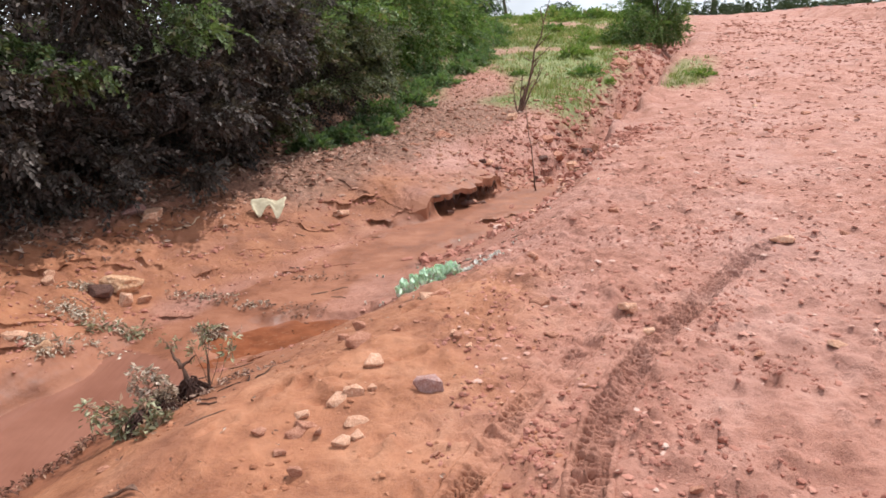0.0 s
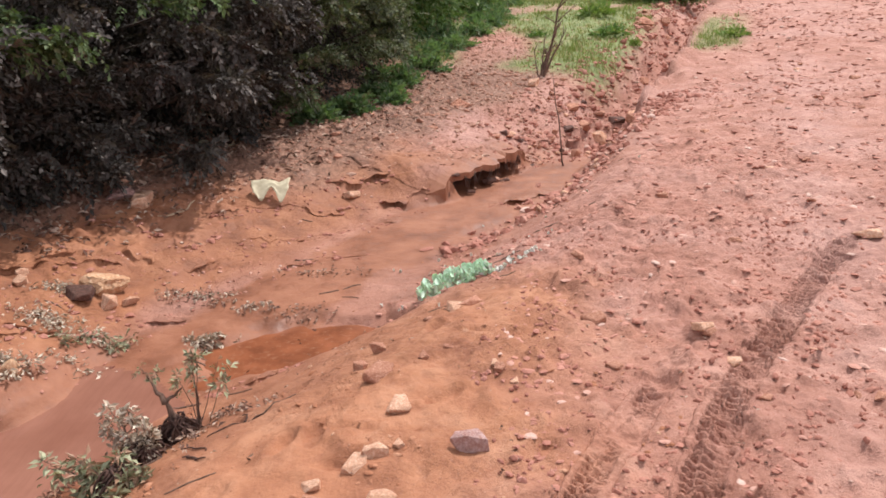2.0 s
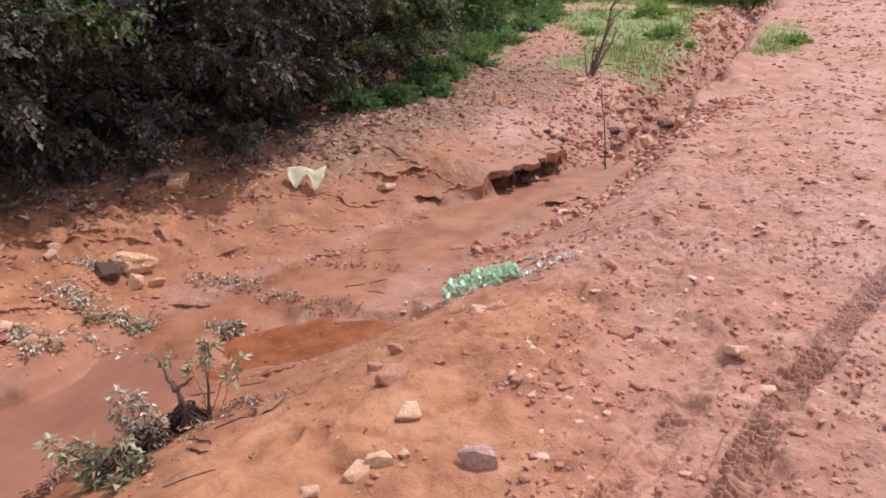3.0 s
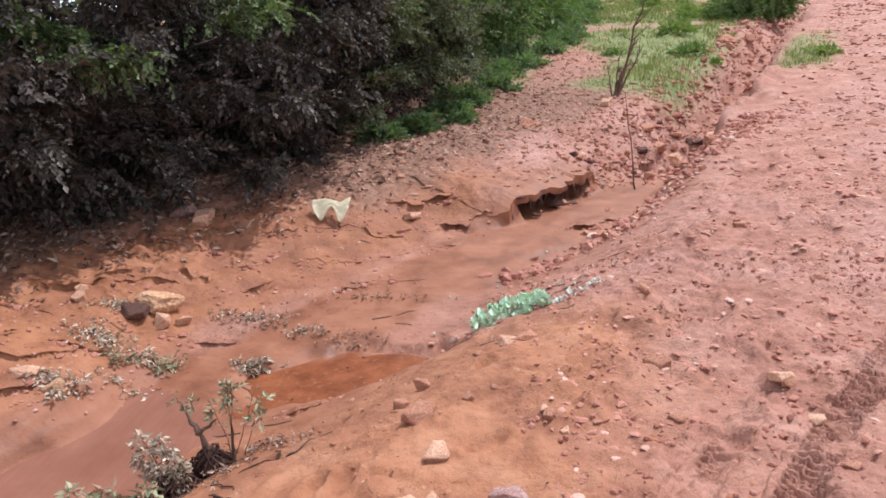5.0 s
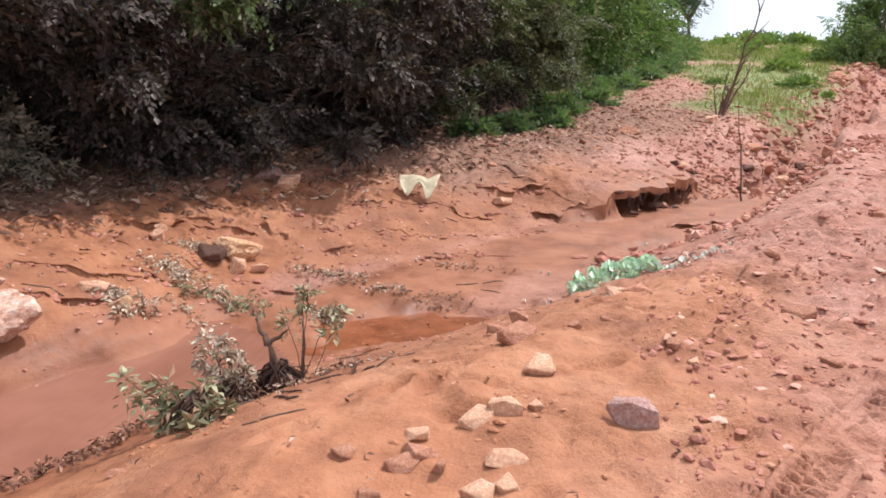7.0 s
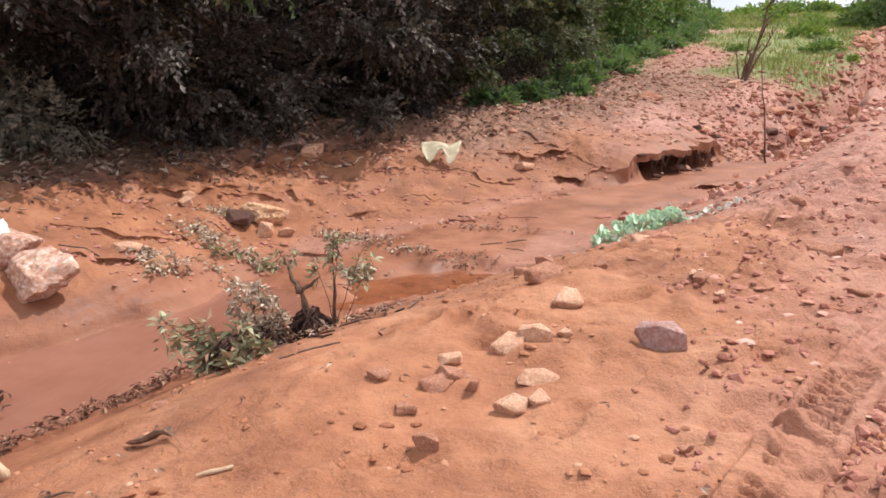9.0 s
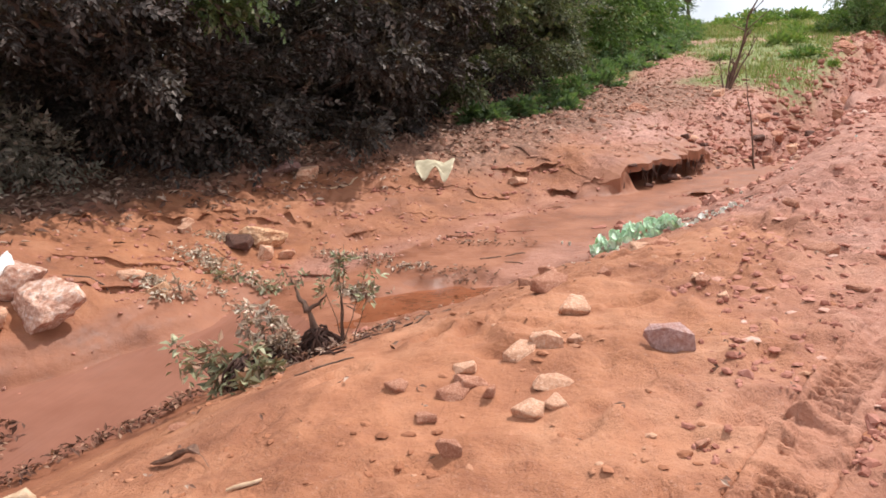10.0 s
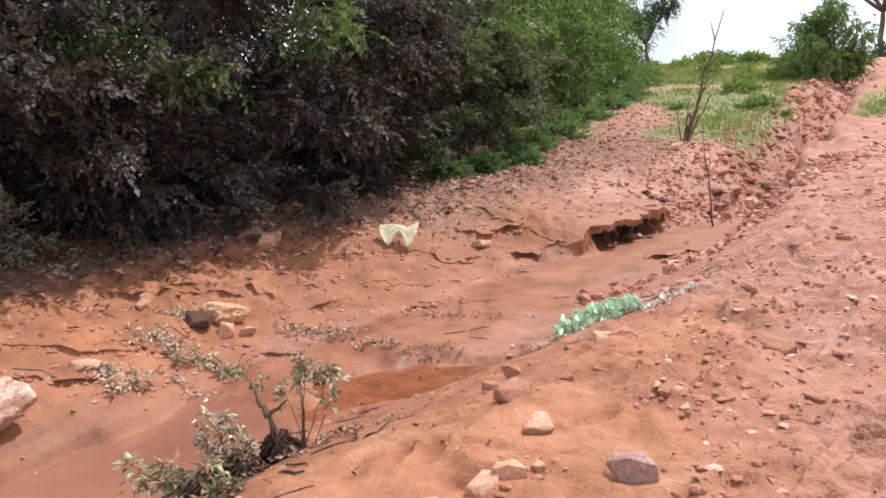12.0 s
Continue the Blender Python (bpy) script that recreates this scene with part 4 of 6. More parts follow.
def chip_mesh(seed, flat, material):
    """A small broken stone with flat faces and slightly worn edges."""
    prng = random.Random(seed)
    bm = bmesh.new()
    for _ in range(13):
        p = Vector((prng.gauss(0, 1), prng.gauss(0, 1), prng.gauss(0, 1))).normalized()
        q = max(abs(p.x), abs(p.y), abs(p.z)) ** 0.6
        bm.verts.new((p.x / q * 0.50, p.y / q * 0.40, p.z / q * 0.48 * flat))
    bmesh.ops.convex_hull(bm, input=bm.verts)
    bmesh.ops.delete(bm, geom=[v for v in bm.verts if not v.link_faces], context="VERTS")
    bmesh.ops.dissolve_limit(bm, angle_limit=radians(12), verts=bm.verts, edges=bm.edges)
    bmesh.ops.bevel(bm, geom=list(bm.edges), offset=0.028, segments=1, affect="EDGES", clamp_overlap=True)
    bmesh.ops.triangulate(bm, faces=bm.faces)
    bmesh.ops.subdivide_edges(bm, edges=[e for e in bm.edges if e.calc_length() > 0.3], cuts=1)
    bmesh.ops.triangulate(bm, faces=bm.faces)
    for v in bm.verts:
        v.co += v.co.normalized() * 0.03 * noise.noise(v.co * 6 + Vector((seed, 0, 0)))
    wide = max(v.co.x for v in bm.verts) - min(v.co.x for v in bm.verts)
    bmesh.ops.scale(bm, vec=(1 / wide,) * 3, verts=bm.verts)
    me = bpy.data.meshes.new("stone")
    bm.to_mesh(me)
    bm.free()
    me.materials.append(material)
    return me


SHAPES = {(m.name, k): chip_mesh(500 + 7 * k, fl, m) for m in (ROCK_RED, ROCK_TAN, ROCK_GREY, ROCK_PINK, ROCK_DARK, ROCK_ORANGE) for k, fl in enumerate((0.62, 0.75, 0.5, 0.85, 0.38, 0.66))}
LARGE = {(m.name, k): rock_mesh(900 + 7 * k, fl, m, 4) for m in (ROCK_RED, ROCK_TAN, ROCK_GREY, ROCK_PINK, ROCK_DARK, ROCK_ORANGE) for k, fl in enumerate((0.62, 0.75, 0.5, 0.85, 0.38, 0.66))}
KINDS = {"r": (ROCK_RED, "reddish laterite stone"), "t": (ROCK_TAN, "pale tan stone"), "g": (ROCK_GREY, "grey stone"), "p": (ROCK_PINK, "pink and white quartz stone"), "d": (ROCK_DARK, "dark brown stone"), "o": (ROCK_ORANGE, "orange sandy stone")}
stone_rng = random.Random(77)


def stone(x, y, wide, kind="r", shape=None, turn=None, sink=0.28, where="lying on the red mud", size="", group="stones on the wash", lift=0.0):
    shape = stone_rng.randrange(6) if shape is None else shape
    mat, words = KINDS[kind]
    me = SHAPES[(mat.name, shape)] if wide < 0.20 else LARGE[(mat.name, shape)]
    ob = new("stone", me)
    h = wide * (0.62, 0.75, 0.5, 0.85, 0.38, 0.66)[shape]
    turn = stone_rng.uniform(0, 360) if turn is None else turn
    m = pose(x, y, gz(x, y) + h * (0.5 - sink) + lift, stone_rng.uniform(-9, 9), stone_rng.uniform(-9, 9), turn)
    ob.matrix_world = m @ Matrix.Diagonal((wide, wide, wide, 1))
    return tagged(ob, f"{size + ' ' if size else ''}{words} {where}", "stone", group)


# the loose stones on the near bank
for row in ((-0.11, 2.92, 0.125, "g", 1, 8), (-0.36, 3.17, 0.10, "t", 0), (-0.38, 2.68, 0.095, "t", 4), (-0.42, 2.55, 0.07, "t", 0), (-0.37, 2.59, 0.062, "t", 2),
            (-0.61, 2.63, 0.07, "r", 2), (-0.58, 2.70, 0.10, "r", 4), (-0.42, 2.89, 0.09, "t", 1), (-0.48, 2.85, 0.085, "t", 2), (-0.46, 3.44, 0.12, "r", 2)):
    stone(*row, where="on the smooth mud of the near bank")
for row in ((-0.56, 3.58, 0.075, "r", 5), (-0.50, 3.77, 0.08, "r", 1), (-0.35, 2.96, 0.046, "t", 2), (-0.52, 2.61, 0.036, "r", 3), (-0.75, 2.64, 0.055, "r", 0),
            (-0.64, 2.50, 0.046, "r", 2), (-0.56, 2.36, 0.055, "r", 1), (-0.07, 2.45, 0.036, "r", 0), (0.02, 3.41, 0.055, "r", 5), (0.07, 3.34, 0.04, "t", 2)):
    stone(*row, where="on the smooth mud of the near bank")
for row in ((0.46, 3.85, 0.10, "r", 2), (0.52, 4.62, 0.08, "r", 2), (-0.16, 4.24, 0.09, "t", 2), (-0.10, 4.29, 0.15, "r", 4), (-0.29, 4.12, 0.045, "r", 0), (-0.29, 3.56, 0.05, "r", 2),
            (-0.18, 3.64, 0.06, "r", 4), (-1.4, 2.70, 0.055, "r", 4), (-0.61, 2.76, 0.06, "t", 2), (2.15, 4.82, 0.17, "t", 4), (1.70, 3.15, 0.095, "t", 4), (0.0, 3.44, 0.04, "t", 0)):
    stone(*row, where="on the trodden red track")
# beyond the bed of the wash
for row in ((-2.53, 4.11, 0.10, "t", 0), (-2.89, 5.16, 0.09, "t", 1), (-2.48, 5.02, 0.17, "d", 2, 10), (-2.38, 5.20, 0.30, "o", 5, 30), (-2.31, 5.02, 0.12, "t", 3), (-2.20, 5.10, 0.10, "t", 1), (-2.34, 4.09, 0.09, "t", 0),
            (-2.36, 4.06, 0.12, "o", 5), (-2.57, 4.10, 0.10, "t", 2), (-1.06, 7.05, 0.14, "t", 2), (-2.62, 6.42, 0.24, "t", 2), (-2.80, 6.45, 0.26, "g", 4), (-2.85, 5.08, 0.10, "t", 5)):
    stone(*row, where="on the orange sand of the far bank")
stone(-0.09, 9.45, 0.26, "r", 4, turn=8, where="on the gravelly slope", size="flat")
stone(0.86, 10.6, 0.22, "t", 2, where="on the gravelly slope")
for row in ((1.62, 10.15, 0.26, "t", 0, 10), (1.42, 9.95, 0.18, "r", 5, 40), (1.30, 10.30, 0.19, "r", 2, 0), (1.75, 10.0, 0.15, "t", 1, 60), (1.18, 9.75, 0.15, "d", 2, 0), (1.95, 10.6, 0.19, "d", 2, 20), (2.10, 11.0, 0.18, "r", 0, 0), (1.72, 10.7, 0.19, "r", 4, 0), (2.35, 11.5, 0.19, "t", 2, 15), (2.75, 12.6, 0.24, "r", 4, 50), (3.3, 15.2, 0.45, "r", 4, 120)):
    stone(*row, where="wedged among the rubble of the gully", size="broken", group="rubble in the gully", sink=0.34)
# the dark-coloured stones here help blacken the shade of the hollow
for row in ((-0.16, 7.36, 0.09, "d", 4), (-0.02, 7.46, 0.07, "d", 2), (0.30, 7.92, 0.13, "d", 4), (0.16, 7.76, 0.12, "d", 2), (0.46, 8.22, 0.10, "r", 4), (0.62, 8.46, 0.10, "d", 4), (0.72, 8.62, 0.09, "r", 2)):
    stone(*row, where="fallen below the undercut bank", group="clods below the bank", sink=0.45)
# the heap of large stones at the water's edge
for row in ((-2.58, 3.58, 0.33, "p", 1, 20), (-2.80, 3.70, 0.23, "p", 3, 70), (-2.74, 3.44, 0.20, "t", 5, 10), (-2.90, 3.45, 0.17, "t", 1, 50), (-2.97, 3.34, 0.24, "r", 2, 0),
            (-3.03, 3.12, 0.25, "p", 0, 30), (-2.82, 3.30, 0.17, "r", 5, 80), (-3.14, 3.22, 0.16, "r", 1, 15), (-2.92, 3.16, 0.12, "t", 3, 5), (-2.66, 3.34, 0.08, "r", 0, 5)):
    stone(*row, where="in a heap by the water", size="large", group="heap of stones", sink=0.22)


def scattered():
    """Stones that lie about: along the gully, on the gravel slope, on the track."""
    prng = random.Random(88)
    made = 0
    while made < 105:                                   # rubble along the wash's right edge and in the gully
        y = prng.uniform(6.3, 9.2) if made < 50 else 9 + 9 * prng.random() ** 1.5
        d = prng.gauss(0.66 if y < 9 else -0.34, 0.09 if y < 9 else 0.34)
        x = float(soft_interp(np.array([y]), WASH_Y, WASH_X)[0]) + d * 1.2
        w = (0.05 + 0.10 * prng.random() ** 2) * (1 + 0.06 * max(0, y - 8))
        stone(x, y, w, prng.choice("rrrrrttpd" if y > 9 else "rrrtttp"), where="among the rubble of the gully", group="rubble in the gully")
        made += 1
    for _ in range(24):                                # slope below the grass
        y = prng.uniform(7.4, 11)
        x = prng.uniform(float(hedge_x(y)) + 0.2, float(soft_interp(np.array([y]), WASH_Y, WASH_X)[0]) - 0.5)
        stone(x, y, prng.uniform(0.06, 0.13), prng.choice("rrrt"), shape=prng.choice((2, 4, 0)), where="on the gravelly slope", group="stones on the slope", sink=0.38)
    for _ in range(75):                                # on the track
        y = 2.2 + 14 * prng.random() ** 1.4
        d = prng.uniform(0.9, 2.2 + 0.5 * y)
        x = float(soft_interp(np.array([y]), WASH_Y, WASH_X)[0]) + d + 0.2
        if y < 4.8 and x < 0.45:
            continue
        stone(x, y, prng.uniform(0.03, 0.07) * (1 + 0.09 * y), prng.choice("rrrrrrt"), shape=prng.choice((2, 4, 4, 0)), where="pressed into the trodden red track", group="stones on the track", sink=0.42)


scattered()


def pebble_field(name, label, x, y, size, seed, flat=0.55, material=GRAVEL):
    """Many small chips joined into one mesh."""
    rng = np.random.default_rng(seed)
    g = (1 + 5 ** 0.5) / 2
    ico = np.array([(-1, g, 0), (1, g, 0), (-1, -g, 0), (1, -g, 0), (0, -1, g), (0, 1, g), (0, -1, -g), (0, 1, -g), (g, 0, -1), (g, 0, 1), (-g, 0, -1), (-g, 0, 1)]) / (2 * 1.9)
    tri = np.array([(0, 11, 5), (0, 5, 1), (0, 1, 7), (0, 7, 10), (0, 10, 11), (1, 5, 9), (5, 11, 4), (11, 10, 2), (10, 7, 6), (7, 1, 8), (3, 9, 4), (3, 4, 2), (3, 2, 6), (3, 6, 8), (3, 8, 9), (4, 9, 5), (2, 4, 11), (6, 2, 10), (8, 6, 7), (9, 8, 1)])
    n = len(x)
    v = ico[None] * rng.uniform(0.55, 1.15, (n, 12, 3)) * np.stack([np.ones(n), rng.uniform(0.5, 0.9, n), np.full(n, flat) * rng.uniform(0.6, 1.2, n)], -1)[:, None, :]
    tip = rng.normal(0, 0.16, (n, 1))
    v[..., 2] += v[..., 0] * tip
    a = rng.uniform(0, 2 * np.pi, n)
    ca, sa = np.cos(a)[:, None], np.sin(a)[:, None]
    v = np.stack([v[..., 0] * ca - v[..., 1] * sa, v[..., 0] * sa + v[..., 1] * ca, v[..., 2]], -1) * size[:, None, None]
    v += np.stack([x, y, ground_z(x, y) + size * flat * 0.06], -1)[:, None, :]
    f = tri[None] + (np.arange(n) * 12)[:, None, None]
    tagged(new(name, mesh_of(name, v.reshape(-1, 3), f.reshape(-1, 3), material)), label, "gravel", kind="stuff")


def gravel():
    rng = np.random.default_rng(600)
    n = 30000
    y = 1.6 + 24 * rng.uniform(0, 1, n) ** 1.4
    x = soft_interp(y, WASH_Y, WASH_X) + 0.75 + rng.uniform(0, 1, n) * (2.2 + 0.62 * y)
    keep = vnoise(x, y, 0.5, 62) + 0.6 * vnoise(x, y, 0.15, 63) > rng.uniform(-0.9, 0.7, n)
    keep &= (x > 0.05 + 0.2 * vnoise(x, y, 0.4, 65)) | (y > 4.6)
    x, y = x[keep], y[keep]
    pebble_field("gravel", "small red stone chips trodden into the track", x, y, (0.009 + 0.034 * rng.uniform(0, 1, len(x)) ** 2.0) * (1 + 0.15 * y), 601, 0.34)
    n = 8000                                           # flat flakes on the far track
    y = 6.5 + 24 * rng.uniform(0, 1, n) ** 1.3
    x = soft_interp(y, WASH_Y, WASH_X) + 0.9 + rng.uniform(0, 1, n) * (1.2 + 0.55 * y)
    keep = vnoise(x, y, 1.1, 80) + 0.7 * vnoise(x, y, 0.35, 83) > rng.uniform(-0.5, 0.9, n)
    x, y = x[keep], y[keep]
    pebble_field("mud_flakes", "flat red flakes of mud and stone on the far track", x, y, (0.02 + 0.055 * rng.uniform(0, 1, len(x)) ** 2) * (1 + 0.06 * y), 615, 0.32, CLOD)
    n = 8000
    y = 6.4 + 9 * rng.uniform(0, 1, n) ** 1.2
    x = hedge_x(y) + rng.uniform(-0.35, 1, n) * (soft_interp(y, WASH_Y, WASH_X) - hedge_x(y) - 0.1)
    keep = (wash(x, y) < -0.25 - 1.2 * ease(8.0, 6.9, y)) & (rng.uniform(0, 1, n) > turf_mask(x, y) * 0.8)
    x, y = x[keep], y[keep]
    pebble_field("gravel", "loose pinkish gravel on the slope below the grass", x, y, (0.012 + 0.035 * rng.uniform(0, 1, len(x)) ** 2) * (1 + 0.07 * y), 602, 0.5, SCREE)
    n = 420
    y = rng.uniform(2.0, 6.6, n)
    x = soft_interp(y, WASH_Y, WASH_X) + rng.normal(1.3, 0.4, n)
    pebble_field("gravel", "sparse small stone chips on the near bank", x, y, 0.006 + 0.026 * rng.uniform(0, 1, n) ** 2.5, 603, 0.45, CRUMB)
    n = 11000
    x, y = rng.uniform(-0.1, 2.4, n), 1.6 + 4.2 * rng.uniform(0, 1, n) ** 1.3
    keep = vnoise(x, y, 0.30, 66) + 0.7 * vnoise(x, y, 0.10, 67) + 0.5 * ease(0.5, 0.2, np.abs(x - 0.45 - 0.55 * (y - 2.3))) > rng.uniform(0.0, 0.9, n)
    x, y = x[keep], y[keep]
    off = np.minimum(np.abs(x - np.interp(y, [p[1] for p in TRACK_A], [p[0] for p in TRACK_A])), np.abs(x - np.interp(y, [p[1] for p in TRACK_B], [p[0] for p in TRACK_B])))
    x, y = x[off > 0.11], y[off > 0.11]
    pebble_field("mud_clods", "crumbled clods of red mud churned up on the track", x, y, 0.010 + 0.032 * rng.uniform(0, 1, len(x)) ** 2, 608, 0.75, CLOD)
    xs, ys = [], []
    for line, high, run in SCARPS_FAR + SCARPS_BED + SCARPS_HIGH:
        t = rng.uniform(line[0][0], line[-1][0], 50)
        xs.append(t)
        ys.append(np.interp(t, [p[0] for p in line], [p[1] for p in line]) + rng.normal(-0.02, 0.045, 50))
    x, y = np.concatenate(xs), np.concatenate(ys)
    pebble_field("mud_clods", "broken clods of mud along the washed-out steps", x, y, 0.012 + 0.070 * rng.uniform(0, 1, len(x)) ** 3, 609, 0.5, CLOD)
    n = 150
    pebble_field("mud_clods", "clods of mud torn up where the tyre tracks meet", rng.normal(0.27, 0.09, n), rng.normal(2.50, 0.14, n), 0.012 + 0.040 * rng.uniform(0, 1, n) ** 2, 614, 0.7, CLOD)
    n = 620
    y = rng.uniform(5.8, 9.8, n)
    x = soft_interp(y, WASH_Y, WASH_X) + (0.64 + rng.normal(0, 0.12, n)) * 1.2
    pebble_field("mud_clods", "broken clods fallen from the edge of the track", x, y, 0.03 + 0.12 * rng.uniform(0, 1, n) ** 2, 613, 0.6, CLOD)
    n = 520
    y = rng.uniform(6.0, 9.6, n)
    x = soft_interp(y, WASH_Y, WASH_X) + (0.70 + rng.normal(0, 0.13, n)) * 1.2
    pebble_field("gravel", "pale broken stones along the edge of the wash", x, y, 0.03 + 0.10 * rng.uniform(0, 1, n) ** 2, 605, 0.7)
    n = 4200
    x, y = rng.uniform(-1.5, 0.7, n), rng.uniform(1.8, 4.6, n)
    keep = vnoise(x, y, 0.32, 69) + 0.8 * vnoise(x, y, 0.11, 70) > rng.uniform(0.1, 1.1, n)
    x, y = x[keep], y[keep]
    n = len(x)
    pebble_field("mud_clods", "small crumbs of mud on the near bank", x, y, 0.007 + 0.034 * rng.uniform(0, 1, n) ** 2, 606, 0.42, CRUMB)
    n = 900
    y = rng.uniform(3.2, 7.2, n)
    x = soft_interp(y, WASH_Y, WASH_X) - rng.uniform(0.3, 1.5, n)
    pebble_field("gravel", "crumbs of mud and small stones on the far bank", x, y, 0.008 + 0.040 * rng.uniform(0, 1, n) ** 2.5, 607, 0.6)
    n = 700
    y = 7.4 + 6.5 * rng.uniform(0, 1, n)
    x = hedge_x(y) + 0.1 + rng.uniform(0, 1, n) * (soft_interp(y, WASH_Y, WASH_X) - hedge_x(y) - 0.3)
    pebble_field("gravel", "broken stones on the slope below the grass", x, y, 0.035 + 0.085 * rng.uniform(0, 1, n) ** 2.2, 611, 0.5, SCREE)
    n = 480
    y = 9.0 + 15 * rng.uniform(0, 1, n) ** 1.4
    x = soft_interp(y, WASH_Y, WASH_X) + rng.normal(-0.48, 0.32, n)
    pebble_field("gravel", "broken stones filling the gully", x, y, (0.05 + 0.14 * rng.uniform(0, 1, n) ** 2) * (1 + 0.03 * (y - 9)), 612, 0.6, CLOD)
    n = 1300
    y = rng.uniform(8.6, 24, n)
    x = soft_interp(y, WASH_Y, WASH_X) + rng.normal(-0.40, 0.34, n)
    pebble_field("gravel", "rubble chips in the gully", x, y, rng.uniform(0.025, 0.07, n) * (1 + 0.04 * y), 604, 0.7)


gravel()


# ---- tyre tracks ----
def tyre_track(line, label, seed, wide, worn):
    """A strip of mud printed by a lugged tyre: three staggered rows of pits between sharp ridges, crumbled here and there."""
    px, py = np.array([p[0] for p in line]), np.array([p[1] for p in line])
    run = np.concatenate([[0], np.cumsum(np.hypot(np.diff(px), np.diff(py)))])
    s = np.arange(0, run[-1], 0.0055)
    smooth = lambda v: sum(np.interp(s + k, run, v) for k in (-0.15, -0.07, 0, 0.07, 0.15)) / 5
    cx, cy = smooth(px), smooth(py)
    tx, ty = np.gradient(cx), np.gradient(cy)
    size = np.hypot(tx, ty)
    nx, ny = ty / size, -tx / size
    half = wide / 2 + 0.028
    u = np.linspace(-half, half, 34)[None, :]
    S = s[:, None]
    X, Y = cx[:, None] + nx[:, None] * u, cy[:, None] + ny[:, None] * u
    w = u + 0.006 * vnoise(S, u, 0.05, seed) + 0.008 * vnoise(S, u * 0, 0.4, seed + 1)
    row = np.floor((w / wide + 0.5) * 3)
    across = np.abs(((w / wide + 0.5) * 3) % 1 - 0.5) * 2
    skew = S + np.where(row < 1.5, 0.30, -0.30) * w + 0.018 * (row % 2) + 0.005 * vnoise(S, u, 0.045, seed + 2)
    along = np.abs((skew / 0.031) % 1 - 0.5) * 2
    pit = ease(0.98, 0.80, across) * ease(0.72, 0.52, along) * ease(wide / 2 + 0.004, wide / 2 - 0.008, np.abs(w))
    keep = np.clip(1.0 - worn + 0.65 * vnoise(S, u, 0.22, seed + 3) + 0.6 * vnoise(S, u, 0.06, seed + 4), 0.05, 1.15)
    berm = 0.008 * ease(wide / 2 - 0.004, wide / 2 + 0.006, np.abs(w)) * np.clip(0.5 + vnoise(S, u, 0.07, seed + 5), 0, 1.2)
    crumb = 0.007 * np.maximum(vnoise(S, u, 0.020, seed + 6) - 0.1, 0) + 0.004 * vnoise(S, u, 0.05, seed + 7)
    fade = np.minimum(ease(0, 0.15, S), ease(run[-1], run[-1] - 0.35, S))
    Z = land(X, Y) + bumps(X, Y, False) + (0.004 - 0.034 * pit * keep + berm + crumb) * fade - 0.018 * ease(half - 0.012, half, np.abs(u)) - 0.014 * (1 - fade)
    n, m = X.shape
    i = (np.arange(n - 1)[:, None] * m + np.arange(m - 1)[None, :]).reshape(-1)
    me = mesh_of("tyre_track", np.stack([X, Y, Z], -1).reshape(-1, 3), np.stack([i, i + 1, i + m + 1, i + m], -1)[:, ::-1], LATERITE, True)
    for key, value in ground_masks(X, Y):
        me.attributes.new(key, "FLOAT", "POINT").data.foreach_set("value", np.ascontiguousarray(value.reshape(-1), dtype=np.float32))
    tagged(new("tyre_track", me), label, "tyre track", kind="stuff")


tyre_track(TRACK_A, "tyre track of pressed lugs in the red mud", 701, 0.13, 0.05)
tyre_track(TRACK_B, "fainter tyre track of pressed lugs in the red mud", 702, 0.10, 0.55)


# ---- plants in the wash ----
ROOT = bark_paint("root", (0.035, 0.018, 0.014), (0.11, 0.055, 0.040))


